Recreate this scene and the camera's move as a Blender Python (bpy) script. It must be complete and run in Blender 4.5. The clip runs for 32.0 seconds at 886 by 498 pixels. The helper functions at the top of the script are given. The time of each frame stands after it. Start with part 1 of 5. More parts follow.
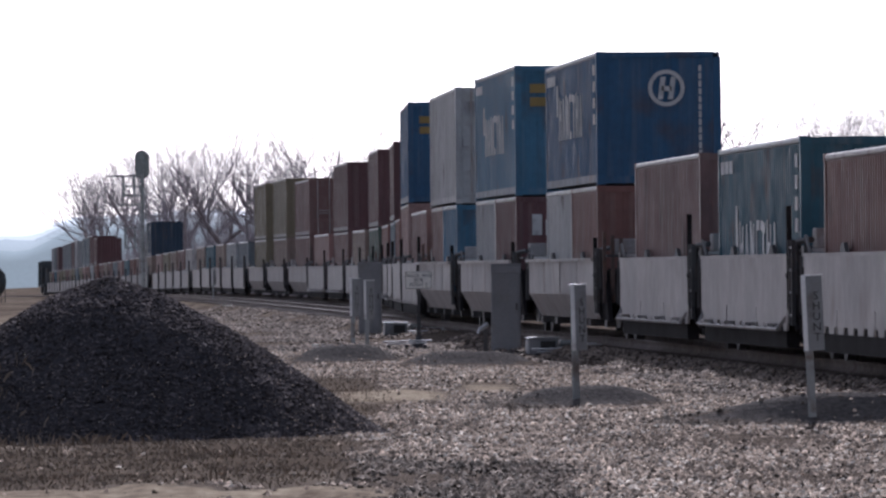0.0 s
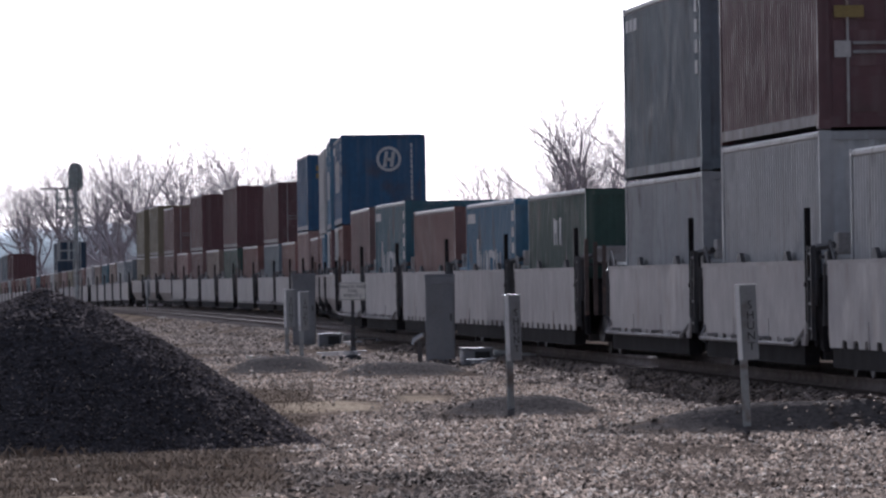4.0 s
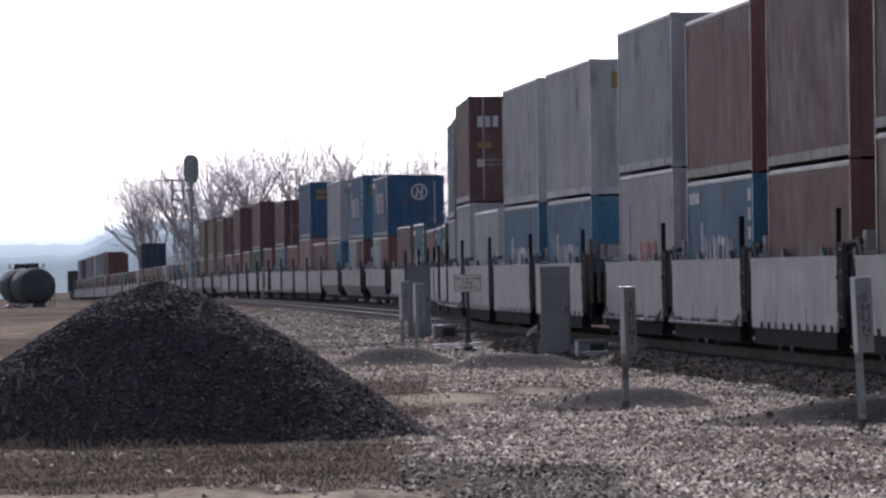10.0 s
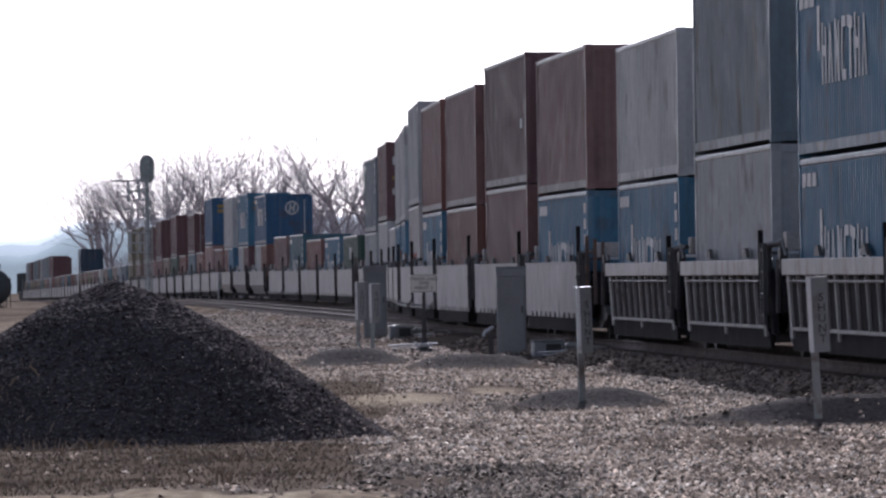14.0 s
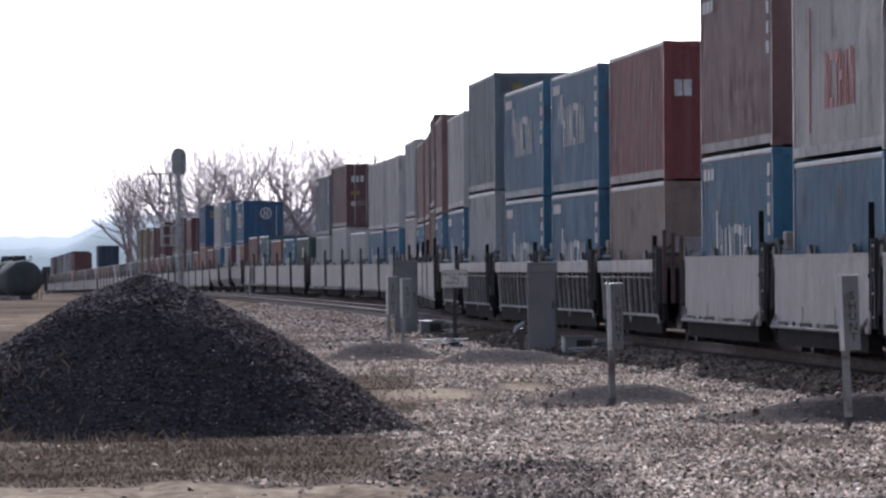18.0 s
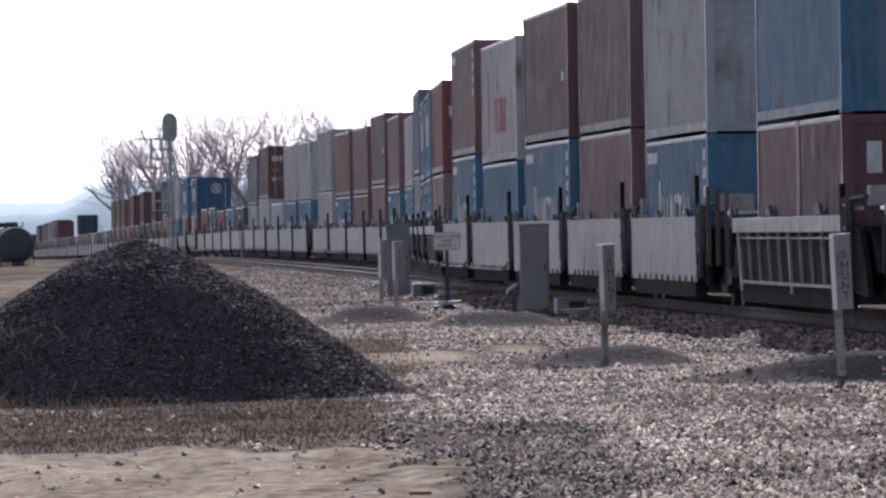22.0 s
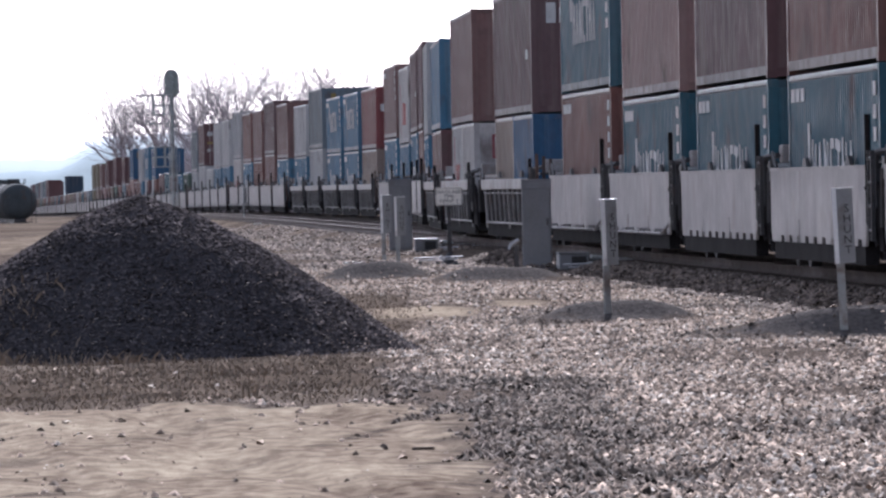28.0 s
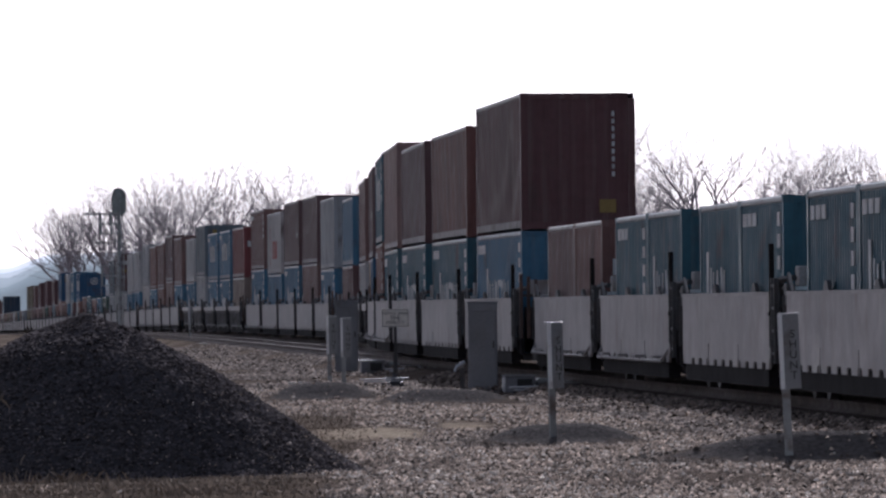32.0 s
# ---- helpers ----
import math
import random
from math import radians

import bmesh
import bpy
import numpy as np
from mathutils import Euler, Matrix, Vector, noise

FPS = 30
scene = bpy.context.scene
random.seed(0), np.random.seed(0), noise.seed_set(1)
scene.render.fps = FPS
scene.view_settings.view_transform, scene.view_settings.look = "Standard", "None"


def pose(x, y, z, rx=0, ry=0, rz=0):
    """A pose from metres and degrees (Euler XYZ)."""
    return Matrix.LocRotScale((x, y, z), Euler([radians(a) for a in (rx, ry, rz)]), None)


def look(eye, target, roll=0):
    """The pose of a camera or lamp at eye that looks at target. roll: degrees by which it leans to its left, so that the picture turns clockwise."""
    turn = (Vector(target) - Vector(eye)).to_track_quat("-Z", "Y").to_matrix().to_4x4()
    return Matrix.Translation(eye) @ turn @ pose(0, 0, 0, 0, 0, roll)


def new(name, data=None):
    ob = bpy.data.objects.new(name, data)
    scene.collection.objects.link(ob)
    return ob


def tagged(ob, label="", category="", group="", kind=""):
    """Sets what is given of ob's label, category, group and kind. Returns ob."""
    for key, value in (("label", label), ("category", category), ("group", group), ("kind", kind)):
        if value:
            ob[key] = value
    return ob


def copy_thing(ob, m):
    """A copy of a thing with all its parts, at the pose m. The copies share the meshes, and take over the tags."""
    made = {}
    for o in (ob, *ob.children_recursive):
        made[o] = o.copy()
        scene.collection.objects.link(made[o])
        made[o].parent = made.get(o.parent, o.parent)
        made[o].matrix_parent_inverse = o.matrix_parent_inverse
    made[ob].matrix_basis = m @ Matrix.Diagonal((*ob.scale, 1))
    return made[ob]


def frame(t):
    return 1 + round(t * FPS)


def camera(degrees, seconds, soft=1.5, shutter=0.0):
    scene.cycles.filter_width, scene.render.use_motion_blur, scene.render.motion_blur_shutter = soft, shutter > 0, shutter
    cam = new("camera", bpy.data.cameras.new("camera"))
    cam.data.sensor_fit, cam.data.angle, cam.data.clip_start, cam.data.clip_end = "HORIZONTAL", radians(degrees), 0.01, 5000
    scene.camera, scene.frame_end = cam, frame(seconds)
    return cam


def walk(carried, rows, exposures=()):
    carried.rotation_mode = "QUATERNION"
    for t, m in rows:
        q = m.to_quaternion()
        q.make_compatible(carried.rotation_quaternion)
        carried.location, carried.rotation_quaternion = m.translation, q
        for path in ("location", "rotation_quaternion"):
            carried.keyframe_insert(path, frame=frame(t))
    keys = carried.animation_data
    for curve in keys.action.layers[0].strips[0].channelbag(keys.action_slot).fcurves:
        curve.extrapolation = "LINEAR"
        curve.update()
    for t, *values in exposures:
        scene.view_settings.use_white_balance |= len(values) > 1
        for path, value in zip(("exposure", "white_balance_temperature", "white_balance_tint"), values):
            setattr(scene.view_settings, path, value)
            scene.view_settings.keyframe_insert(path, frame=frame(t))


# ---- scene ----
# World: x to the right of the line of sight, y ahead, z up; the yard's ground is z = 0, rail tops at z = RAIL.
EYE = 1.78
RAIL = 0.40
SPEED = 17.41          # metres a second, away from the camera

# camera: long lens on an unsteady tripod; it only turns.  seconds, yaw, pitch, roll
SHAKE = [
    (0, -0.0006, 0.1526, 0.59), (0.5, -0.1437, 0.2502, 0.46), (1, -0.0085, 0.2329, 0.55), (1.5, 0.0267, -0.1619, 0.49),
    (2, 0.1314, -0.0913, 0.84), (2.5, 0.2151, -0.1853, 0.65), (3, 0.0038, -0.1427, 0.56), (3.5, -0.1373, -0.0397, 0.74),
    (4, -0.5083, 0.2295, 0.86), (4.5, -0.6483, -0.0207, 1.16), (6.5, -0.4463, -0.2166, 0.55), (7, -0.1457, 0.3751, 0.21),
    (7.5, -0.2950, 0.1294, 0.43), (8, 0.0080, 0.2779, 0.53), (8.5, 0.2082, 0.4378, 0.67), (9, 0.2807, 0.1515, 0.53),
    (9.5, 0.3269, 0.1465, 0.56), (10, 0.3784, 0.1816, 0.77), (10.5, 0.4341, 0.0328, 0.51), (11, 0.3559, -0.0348, 0.66),
    (11.5, 0.3800, 0.1710, 0.38), (12, 0.2826, 0.0471, 0.40), (12.5, 0.2610, 0.2088, 0.58), (13, 0.0416, 0.2276, 0.76),
    (13.5, 0.0380, 0.1491, 0.85), (15.5, 0.1278, 0.4225, 0.45), (16, 0.0871, 0.5089, 0.11), (16.5, 0.0574, 0.6109, 0.07),
    (17, -0.0221, 0.3809, 0.35), (17.5, 0.1459, 0.0550, 0.19), (18, 0.2791, 0.1442, 0.38), (18.5, 0.3394, 0.0685, 0.34),
    (19, 0.1563, 0.0481, 0.60), (19.5, 0.1566, 0.0861, 0.66), (20, 0.2057, 0.0692, 0.57), (20.5, 0.1715, 0.3035, 0.65),
    (21, 0.0563, 0.4727, 0.64), (21.5, 0.0854, 0.1467, 0.68), (22, 0.2171, -0.1453, 0.92), (22.5, 0.1297, -0.0537, 1.10),
    (23, 0.0248, -0.0882, 0.97), (23.5, 0.1204, -0.1734, 0.96), (24, 0.2352, 0.0658, 1.10), (24.5, 0.2853, 0.0833, 1.18),
    (25, 0.1833, -0.1420, 1.15), (25.5, 0.0637, -0.2954, 1.30), (27.5, 0.2879, -0.4453, 0.98), (28, 0.2330, -0.4891, 1.12),
    (28.5, 0.1434, -0.3417, 0.96), (29, 0.1164, -0.2831, 0.70), (29.5, 0.0872, -0.1225, 0.80), (30, 0.0033, -0.0499, 0.70),
    (30.5, -0.1708, -0.0304, 0.61), (31, -0.2024, 0.0279, 0.48), (31.5, -0.2402, 0.3394, 0.47), (32, -0.1796, 0.4428, 0.54)]


def metered(t):
    """The recorder's own slow changes of exposure, in stops."""
    return float(np.interp(t, [0, 1, 2, 4, 7, 8, 9, 12, 16, 17, 18, 19, 21, 23, 24, 25, 28, 30, 31, 32], [0.05, 0.15, 0.05, 0.0, 0.5, 0.3, 0.15, 0.15, 0.2, 0.0, 0.35, 0.2, 0.15, 0.35, 0.35, 0.15, 0.2, 0.55, 0.4, -0.15]))


cam = camera(6.813, 32.0, soft=2.5)
walk(cam, [(t, pose(0, 0, EYE, 90 + p, r, w)) for t, w, p, r in SHAKE], [(t, 0.2 - 0.8 * (p - 0.15) + metered(t), 5620, 20) for t, w, p, r in SHAKE])

# ---- light ----
SUN_AZ, SUN_EL = 2.4, 25.0      # degrees right of straight ahead, degrees up
world = bpy.data.worlds.new("sky")
world.use_nodes = True
scene.world = world
wn = world.node_tree.nodes
sky = wn.new("ShaderNodeTexSky")
sky.sky_type = "NISHITA"
sky.sun_disc = False
sky.sun_elevation = radians(SUN_EL)
sky.sun_rotation = radians(SUN_AZ)
sky.air_density, sky.dust_density, sky.ozone_density = 1.0, 1.5, 2.0
wn["Background"].inputs["Strength"].default_value = 0.1
# thin white haze takes most of the colour out of the sky
grey = wn.new("ShaderNodeRGBToBW")
veil = wn.new("ShaderNodeMix")
veil.data_type = "RGBA"
veil.inputs[0].default_value = 0.75
world.node_tree.links.new(sky.outputs[0], grey.inputs[0])
world.node_tree.links.new(sky.outputs[0], veil.inputs[6])
world.node_tree.links.new(grey.outputs[0], veil.inputs[7])
world.node_tree.links.new(veil.outputs[2], wn["Background"].inputs["Color"])
sun = new("sun", bpy.data.lights.new("sun", "SUN"))
sun.data.energy, sun.data.angle, sun.data.color = 4.2, radians(0.6), (1.0, 0.95, 0.88)
sd = Vector((math.sin(radians(SUN_AZ)) * math.cos(radians(SUN_EL)), math.cos(radians(SUN_AZ)) * math.cos(radians(SUN_EL)), math.sin(radians(SUN_EL))))
sun.matrix_basis = look(sd * 50, (0, 0, 0))

# ---- materials ----
MATS = {}


def material(name, colour, rough=0.6, metal=0.0, vary=0.12, size=1.0, dirt=None, dirt_amount=0.0, streak=0.0, bump=0.0, spread=0.0, spec=0.5):
    """Painted, worn or natural surface: two scales of tone, optional dirt patches, rain streaks and relief."""
    if name in MATS:
        return MATS[name]
    m = bpy.data.materials.new(name)
    m.use_nodes = True
    n, l = m.node_tree.nodes, m.node_tree.links
    b = n["Principled BSDF"]
    b.inputs["Roughness"].default_value = rough
    b.inputs["Metallic"].default_value = metal
    b.inputs["Specular IOR Level"].default_value = spec
    tc = n.new("ShaderNodeTexCoord")
    who = n.new("ShaderNodeObjectInfo")
    far_off = n.new("ShaderNodeMath")
    far_off.operation = "MULTIPLY"
    far_off.inputs[1].default_value = 43.0
    l.new(who.outputs["Random"], far_off.inputs[0])
    co = n.new("ShaderNodeVectorMath")          # every object takes its own part of the pattern
    co.operation = "ADD"
    l.new(tc.outputs["Object"], co.inputs[0])
    l.new(far_off.outputs[0], co.inputs[1])

    def tex(scale, detail=4.0, stretch=None):
        t = n.new("ShaderNodeTexNoise")
        t.inputs["Scale"].default_value = scale
        t.inputs["Detail"].default_value = detail
        if stretch:
            mp = n.new("ShaderNodeMapping")
            mp.inputs["Scale"].default_value = stretch
            l.new(co.outputs[0], mp.inputs[0])
            l.new(mp.outputs[0], t.inputs["Vector"])
        else:
            l.new(co.outputs[0], t.inputs["Vector"])
        return t.outputs["Fac"]

    def mix(fac, a, c, kind="MIX"):
        x = n.new("ShaderNodeMix")
        x.data_type, x.blend_type = "RGBA", kind
        for sock, v in ((x.inputs[0], fac), (x.inputs[6], a), (x.inputs[7], c)):
            if hasattr(v, "is_linked"):
                l.new(v, sock)
            else:
                sock.default_value = v
        return x.outputs[2]

    def ramp(v, lo, hi, a=0.0, c=1.0):
        r = n.new("ShaderNodeMapRange")
        r.inputs[1].default_value, r.inputs[2].default_value, r.inputs[3].default_value, r.inputs[4].default_value = lo, hi, a, c
        l.new(v, r.inputs[0])
        return r.outputs[0]

    big, fine = tex(0.7 / size), tex(14.0 / size, 6.0)
    dark = tuple(c * (1 - 1.6 * vary) for c in colour) + (1,)
    lite = tuple(min(1, c * (1 + 1.6 * vary)) for c in colour) + (1,)
    col = mix(ramp(big, 0.3, 0.7), dark, lite)
    f2 = ramp(fine, 0.3, 0.7, 1 - vary, 1 + vary)
    comb = n.new("ShaderNodeCombineColor")
    for i in range(3):
        l.new(f2, comb.inputs[i])
    col = mix(1.0, col, comb.outputs[0], "MULTIPLY")
    if spread:
        info = n.new("ShaderNodeObjectInfo")
        geo = n.new("ShaderNodeNewGeometry")
        add = n.new("ShaderNodeMath")
        l.new(info.outputs["Random"], add.inputs[0])
        l.new(geo.outputs["Random Per Island"], add.inputs[1])
        fr = n.new("ShaderNodeMath")
        fr.operation = "FRACT"
        l.new(add.outputs[0], fr.inputs[0])
        hs = n.new("ShaderNodeHueSaturation")
        l.new(ramp(fr.outputs[0], 0, 1, 1 - spread, 1 + spread), hs.inputs["Value"])
        l.new(col, hs.inputs["Color"])
        col = hs.outputs[0]
    if dirt:
        col = mix(ramp(tex(1.7 / size, 8.0), 0.62 - dirt_amount * 0.4, 0.78 - dirt_amount * 0.3, 0, 0.85), col, tuple(dirt) + (1,))
    if streak:
        s1 = ramp(tex(1.0, 6.0, (5.0, 5.0, 0.22)), 0.5, 0.72, 0, streak)
        col = mix(s1, col, (0.30, 0.26, 0.23, 1))
        s2 = ramp(tex(1.0, 4.0, (3.3, 3.3, 0.5)), 0.58, 0.7, 0, streak * 0.7)
        col = mix(s2, col, (0.09, 0.06, 0.05, 1))
        l.new(ramp(tex(2.0), 0.3, 0.7, rough * 0.8, min(1, rough * 1.3)), b.inputs["Roughness"])
    l.new(col, b.inputs["Base Color"])
    if bump:
        bp = n.new("ShaderNodeBump")
        bp.inputs["Strength"].default_value = 0.6
        bp.inputs["Distance"].default_value = bump
        l.new(fine, bp.inputs["Height"])
        l.new(bp.outputs[0], b.inputs["Normal"])
    MATS[name] = m
    return m


PAINT = {
    "blue": (0.09, 0.195, 0.29), "hblue": (0.05, 0.118, 0.215), "teal": (0.06, 0.14, 0.18), "navy": (0.03, 0.055, 0.09),
    "brown": (0.20, 0.125, 0.118), "maroon": (0.13, 0.068, 0.072), "red": (0.21, 0.074, 0.076), "rust": (0.205, 0.11, 0.098),
    "purple": (0.135, 0.085, 0.09), "grey": (0.43, 0.45, 0.46), "lightgrey": (0.54, 0.55, 0.55), "slate": (0.18, 0.215, 0.24),
    "white": (0.56, 0.55, 0.54), "green": (0.045, 0.085, 0.07), "tan": (0.28, 0.225, 0.195), "olive": (0.23, 0.205, 0.15), "pink": (0.34, 0.235, 0.22)}


def paint(c):
    m = sum(PAINT[c]) / 3
    return material("paint_" + c, tuple(max(0.01, 0.72 * (m + 1.3 * (v - m))) for v in PAINT[c]), 0.48, 0, 0.1, 2.0, (0.07, 0.045, 0.04), 0.10, 0.4 if c in ("grey", "lightgrey", "white") else 0.2, spec=0.4)


# paint mixed with pale grey: the sky's glint on top rails, as colour
def paled(c):
    return material("rail_glint_" + c, tuple(0.3 * v + 0.22 for v in PAINT[c]), 0.5, 0, 0.1, 0.8, (0.12, 0.08, 0.06), 0.2)


def sill(c):
    return material("sill_" + c, tuple(0.4 * v + 0.12 for v in PAINT[c]), 0.6, 0, 0.12, 0.8, (0.10, 0.07, 0.06), 0.25, 0.3)


# near-black: dark posts and end plates, and shade in the wells painted in
SHADESTEEL = material("black_and_shaded_steel", (0.022, 0.02, 0.021), 0.9, 0, 0.2, 0.5, spec=0.05)
PANEL = material("car_white", (0.35, 0.325, 0.315), 0.6, 0, 0.07, 1.5, (0.29, 0.245, 0.22), 0.2, 0.12)
BAND = material("car_band", (0.40, 0.385, 0.37), 0.6, 0, 0.1, 1.0, (0.28, 0.2, 0.16), 0.3, 0.3)
STEEL = material("car_steel", (0.045, 0.045, 0.048), 0.6, 0.1, 0.2, 0.6, (0.07, 0.055, 0.05), 0.25)
RIB = material("car_rib", (0.27, 0.26, 0.255), 0.65, 0.0, 0.15, 0.6, (0.17, 0.13, 0.11), 0.25)
RUSTED = material("rusted_steel", (0.085, 0.06, 0.052), 0.7, 0.1, 0.25, 0.5, (0.16, 0.09, 0.06), 0.3)
BRIGHT = material("galvanised", (0.55, 0.56, 0.57), 0.35, 0.8, 0.1, 0.5)
RAILM = material("rail_steel", (0.17, 0.14, 0.125), 0.85, 0.0, 0.15, 0.4, (0.10, 0.06, 0.05), 0.2, spec=0.1)
TIE = material("sleeper_wood", (0.10, 0.08, 0.07), 0.95, 0, 0.25, 0.4, spec=0.05)
MARK = material("marking_white", (0.52, 0.53, 0.53), 0.6, 0, 0.08, 0.4, (0.3, 0.3, 0.3), 0.2)
YELLOW = material("marking_yellow", (0.24, 0.17, 0.05), 0.6, 0, 0.1, 0.4)
REDMARK = material("marking_red", (0.36, 0.10, 0.09), 0.6, 0, 0.1, 0.4)
LOGORED = material("logo_red", (0.22, 0.06, 0.07), 0.6, 0, 0.1, 0.4)
BLACK = material("marking_black", (0.03, 0.03, 0.03), 0.7, 0, 0.1, 0.4)
CASE = material("case_aluminium", (0.245, 0.25, 0.262), 0.6, 0.2, 0.07, 0.8, (0.2, 0.19, 0.18), 0.15, 0.15)
POSTM = material("post_steel", (0.32, 0.335, 0.33), 0.5, 0.3, 0.1, 0.4, (0.16, 0.12, 0.1), 0.2)
# light caught by the post's edge and cap, painted as near-white
FLANGE_LIT = material("post_flange_lit", (0.85, 0.85, 0.84), 0.45, 0.0, 0.06, 0.4, (0.4, 0.38, 0.36), 0.12)
PLATEM = material("plate_grey", (0.27, 0.275, 0.275), 0.6, 0.0, 0.07, 0.5, (0.15, 0.13, 0.12), 0.15)
SIGNM = material("sign_cream", (0.84, 0.81, 0.74), 0.6, 0, 0.06, 0.5, (0.35, 0.3, 0.25), 0.12)
COAL = material("cinder", (0.08, 0.076, 0.082), 0.9, 0, 0.12, 0.3, spread=0.55, bump=0.004, spec=0.0)
CLINKER = material("clinker", (0.105, 0.093, 0.092), 0.6, 0, 0.15, 0.3, spread=0.7, spec=0.0)
CHIP = material("chip", (0.37, 0.29, 0.226), 0.9, 0, 0.2, 0.3, spread=0.9, spec=0.06)
DARKCHIP = material("dark_chip", (0.17, 0.138, 0.112), 0.9, 0, 0.2, 0.3, spread=0.9, spec=0.05)
BALLASTM = material("ballast_stone", (0.225, 0.182, 0.15), 0.9, 0, 0.2, 0.3, spread=0.85, spec=0.05)
GRASS = material("dry_grass", (0.27, 0.215, 0.165), 0.95, 0, 0.2, 0.3, spread=0.3, spec=0.1)
# thicket stems paled to grey-mauve, the distance haze put into their colour
BRUSHM = material("hazed_stems", (0.40, 0.375, 0.39), 0.95, 0, 0.2, 0.5, spec=0.05)
BARK = material("bark", (0.32, 0.29, 0.305), 0.95, 0, 0.2, 0.5, spec=0.05)
CONCRETE = material("concrete", (0.46, 0.44, 0.41), 0.85, 0, 0.1, 0.5, (0.25, 0.22, 0.2), 0.2)
TANK = material("tank_black", (0.075, 0.085, 0.09), 0.9, 0.0, 0.15, 1.0, (0.1, 0.08, 0.07), 0.2, spec=0.05)
SIGNALM = material("signal_paint", (0.33, 0.35, 0.35), 0.5, 0.2, 0.1, 0.5, (0.12, 0.1, 0.1), 0.2)

# ---- mesh helpers ----


def box(bm, x0, x1, y0, y1, z0, z1, taper=0.0):
    v = [bm.verts.new(p) for p in ((x0, y0, z0), (x1, y0, z0), (x1, y1, z0), (x0, y1, z0), (x0 + taper, y0 + taper, z1), (x1 - taper, y0 + taper, z1), (x1 - taper, y1 - taper, z1), (x0 + taper, y1 - taper, z1))]
    for q in ((3, 2, 1, 0), (4, 5, 6, 7), (0, 1, 5, 4), (1, 2, 6, 5), (2, 3, 7, 6), (3, 0, 4, 7)):
        bm.faces.new([v[i] for i in q])
    return v


def rod(bm, a, b, r, r2=None, n=6, caps=True):
    a, b = Vector(a), Vector(b)
    q = (b - a).to_track_quat("Z", "Y")
    ra = []
    for p, rr in ((a, r), (b, r if r2 is None else r2)):
        ra.append([bm.verts.new(p + q @ Vector((rr * math.cos(2 * math.pi * i / n), rr * math.sin(2 * math.pi * i / n), 0))) for i in range(n)])
    for i in range(n):
        bm.faces.new((ra[0][i], ra[0][(i + 1) % n], ra[1][(i + 1) % n], ra[1][i]))
    if caps:
        bm.faces.new(list(reversed(ra[0])))
        bm.faces.new(ra[1])


def prism(bm, outline, axis, a, b):
    """A plate: an outline in the other two axes, from a to b along the axis (0 x, 1 y, 2 z)."""
    def at(u, v, w):
        p = [u, v]
        p.insert(axis, w)
        return bm.verts.new(p)
    lo = [at(u, v, a) for u, v in outline]
    hi = [at(u, v, b) for u, v in outline]
    n = len(outline)
    for i in range(n):
        bm.faces.new((lo[i], lo[(i + 1) % n], hi[(i + 1) % n], hi[i]))
    bm.faces.new(list(reversed(lo)))
    bm.faces.new(hi)


def mesh_of(name, build, mat, bevel=0.0, smooth=False):
    bm = bmesh.new()
    build(bm)
    if bevel:
        bmesh.ops.bevel(bm, geom=bm.edges[:], offset=bevel, segments=1, affect="EDGES")
    bmesh.ops.recalc_face_normals(bm, faces=bm.faces[:])
    me = bpy.data.meshes.new(name)
    bm.to_mesh(me)
    bm.free()
    me.materials.append(mat)
    if smooth:
        me.polygons.foreach_set("use_smooth", [True] * len(me.polygons))
    return me


def part(name, build, mat, parent, label="", bevel=0.0, smooth=False, at=None):
    me = build if isinstance(build, bpy.types.Mesh) else mesh_of(name, build, mat, bevel, smooth)
    ob = new(name, me)
    ob.parent = parent
    if at is not None:
        ob.matrix_basis = at
    if label:
        ob["label"] = label
    return ob


def thing(name, label, category, group="", kind="", at=None, data=None):
    ob = new(name, data)
    if at is not None:
        ob.matrix_basis = at
    return tagged(ob, label, category, group, kind)


def raw_mesh(name, verts, faces, mat):
    """One mesh from arrays; faces all have the same number of corners."""
    me = bpy.data.meshes.new(name)
    verts, faces = np.asarray(verts, np.float32), np.asarray(faces, np.int32)
    k = faces.shape[1]
    me.vertices.add(len(verts))
    me.vertices.foreach_set("co", verts.ravel())
    me.loops.add(faces.size)
    me.loops.foreach_set("vertex_index", faces.ravel())
    me.polygons.add(len(faces))
    me.polygons.foreach_set("loop_start", np.arange(len(faces), dtype=np.int32) * k)
    me.update(calc_edges=True)
    me.materials.append(mat)
    return me


# ---- the line of the track ----
# x of the train's nearer side against distance ahead: a shallow S where the line swings over a turnout
KY = np.array([85, 100, 115, 130, 145, 160, 175, 190, 205, 220, 235, 250, 270, 290, 315, 345, 380, 420, 470, 530, 600, 700, 850, 1100, 1600.])
KX = np.array([6.73, 5.83, 4.91, 3.96, 3.00, 1.99, 0.95, 0.03, -0.67, -1.14, -1.44, -1.70, -2.15, -2.87, -4.21, -6.29, -8.86, -11.78, -15.34, -19.59, -24.62, -31.92, -42.85, -61.0, -97.74])


def natural_spline(ky, kx):
    n, h = len(ky), np.diff(ky)
    a, b = np.eye(n), np.zeros(n)
    for i in range(1, n - 1):
        a[i, i - 1:i + 2] = h[i - 1], 2 * (h[i - 1] + h[i]), h[i]
        b[i] = 6 * ((kx[i + 1] - kx[i]) / h[i] - (kx[i] - kx[i - 1]) / h[i - 1])
    return np.linalg.solve(a, b)


K2 = natural_spline(KY, KX)


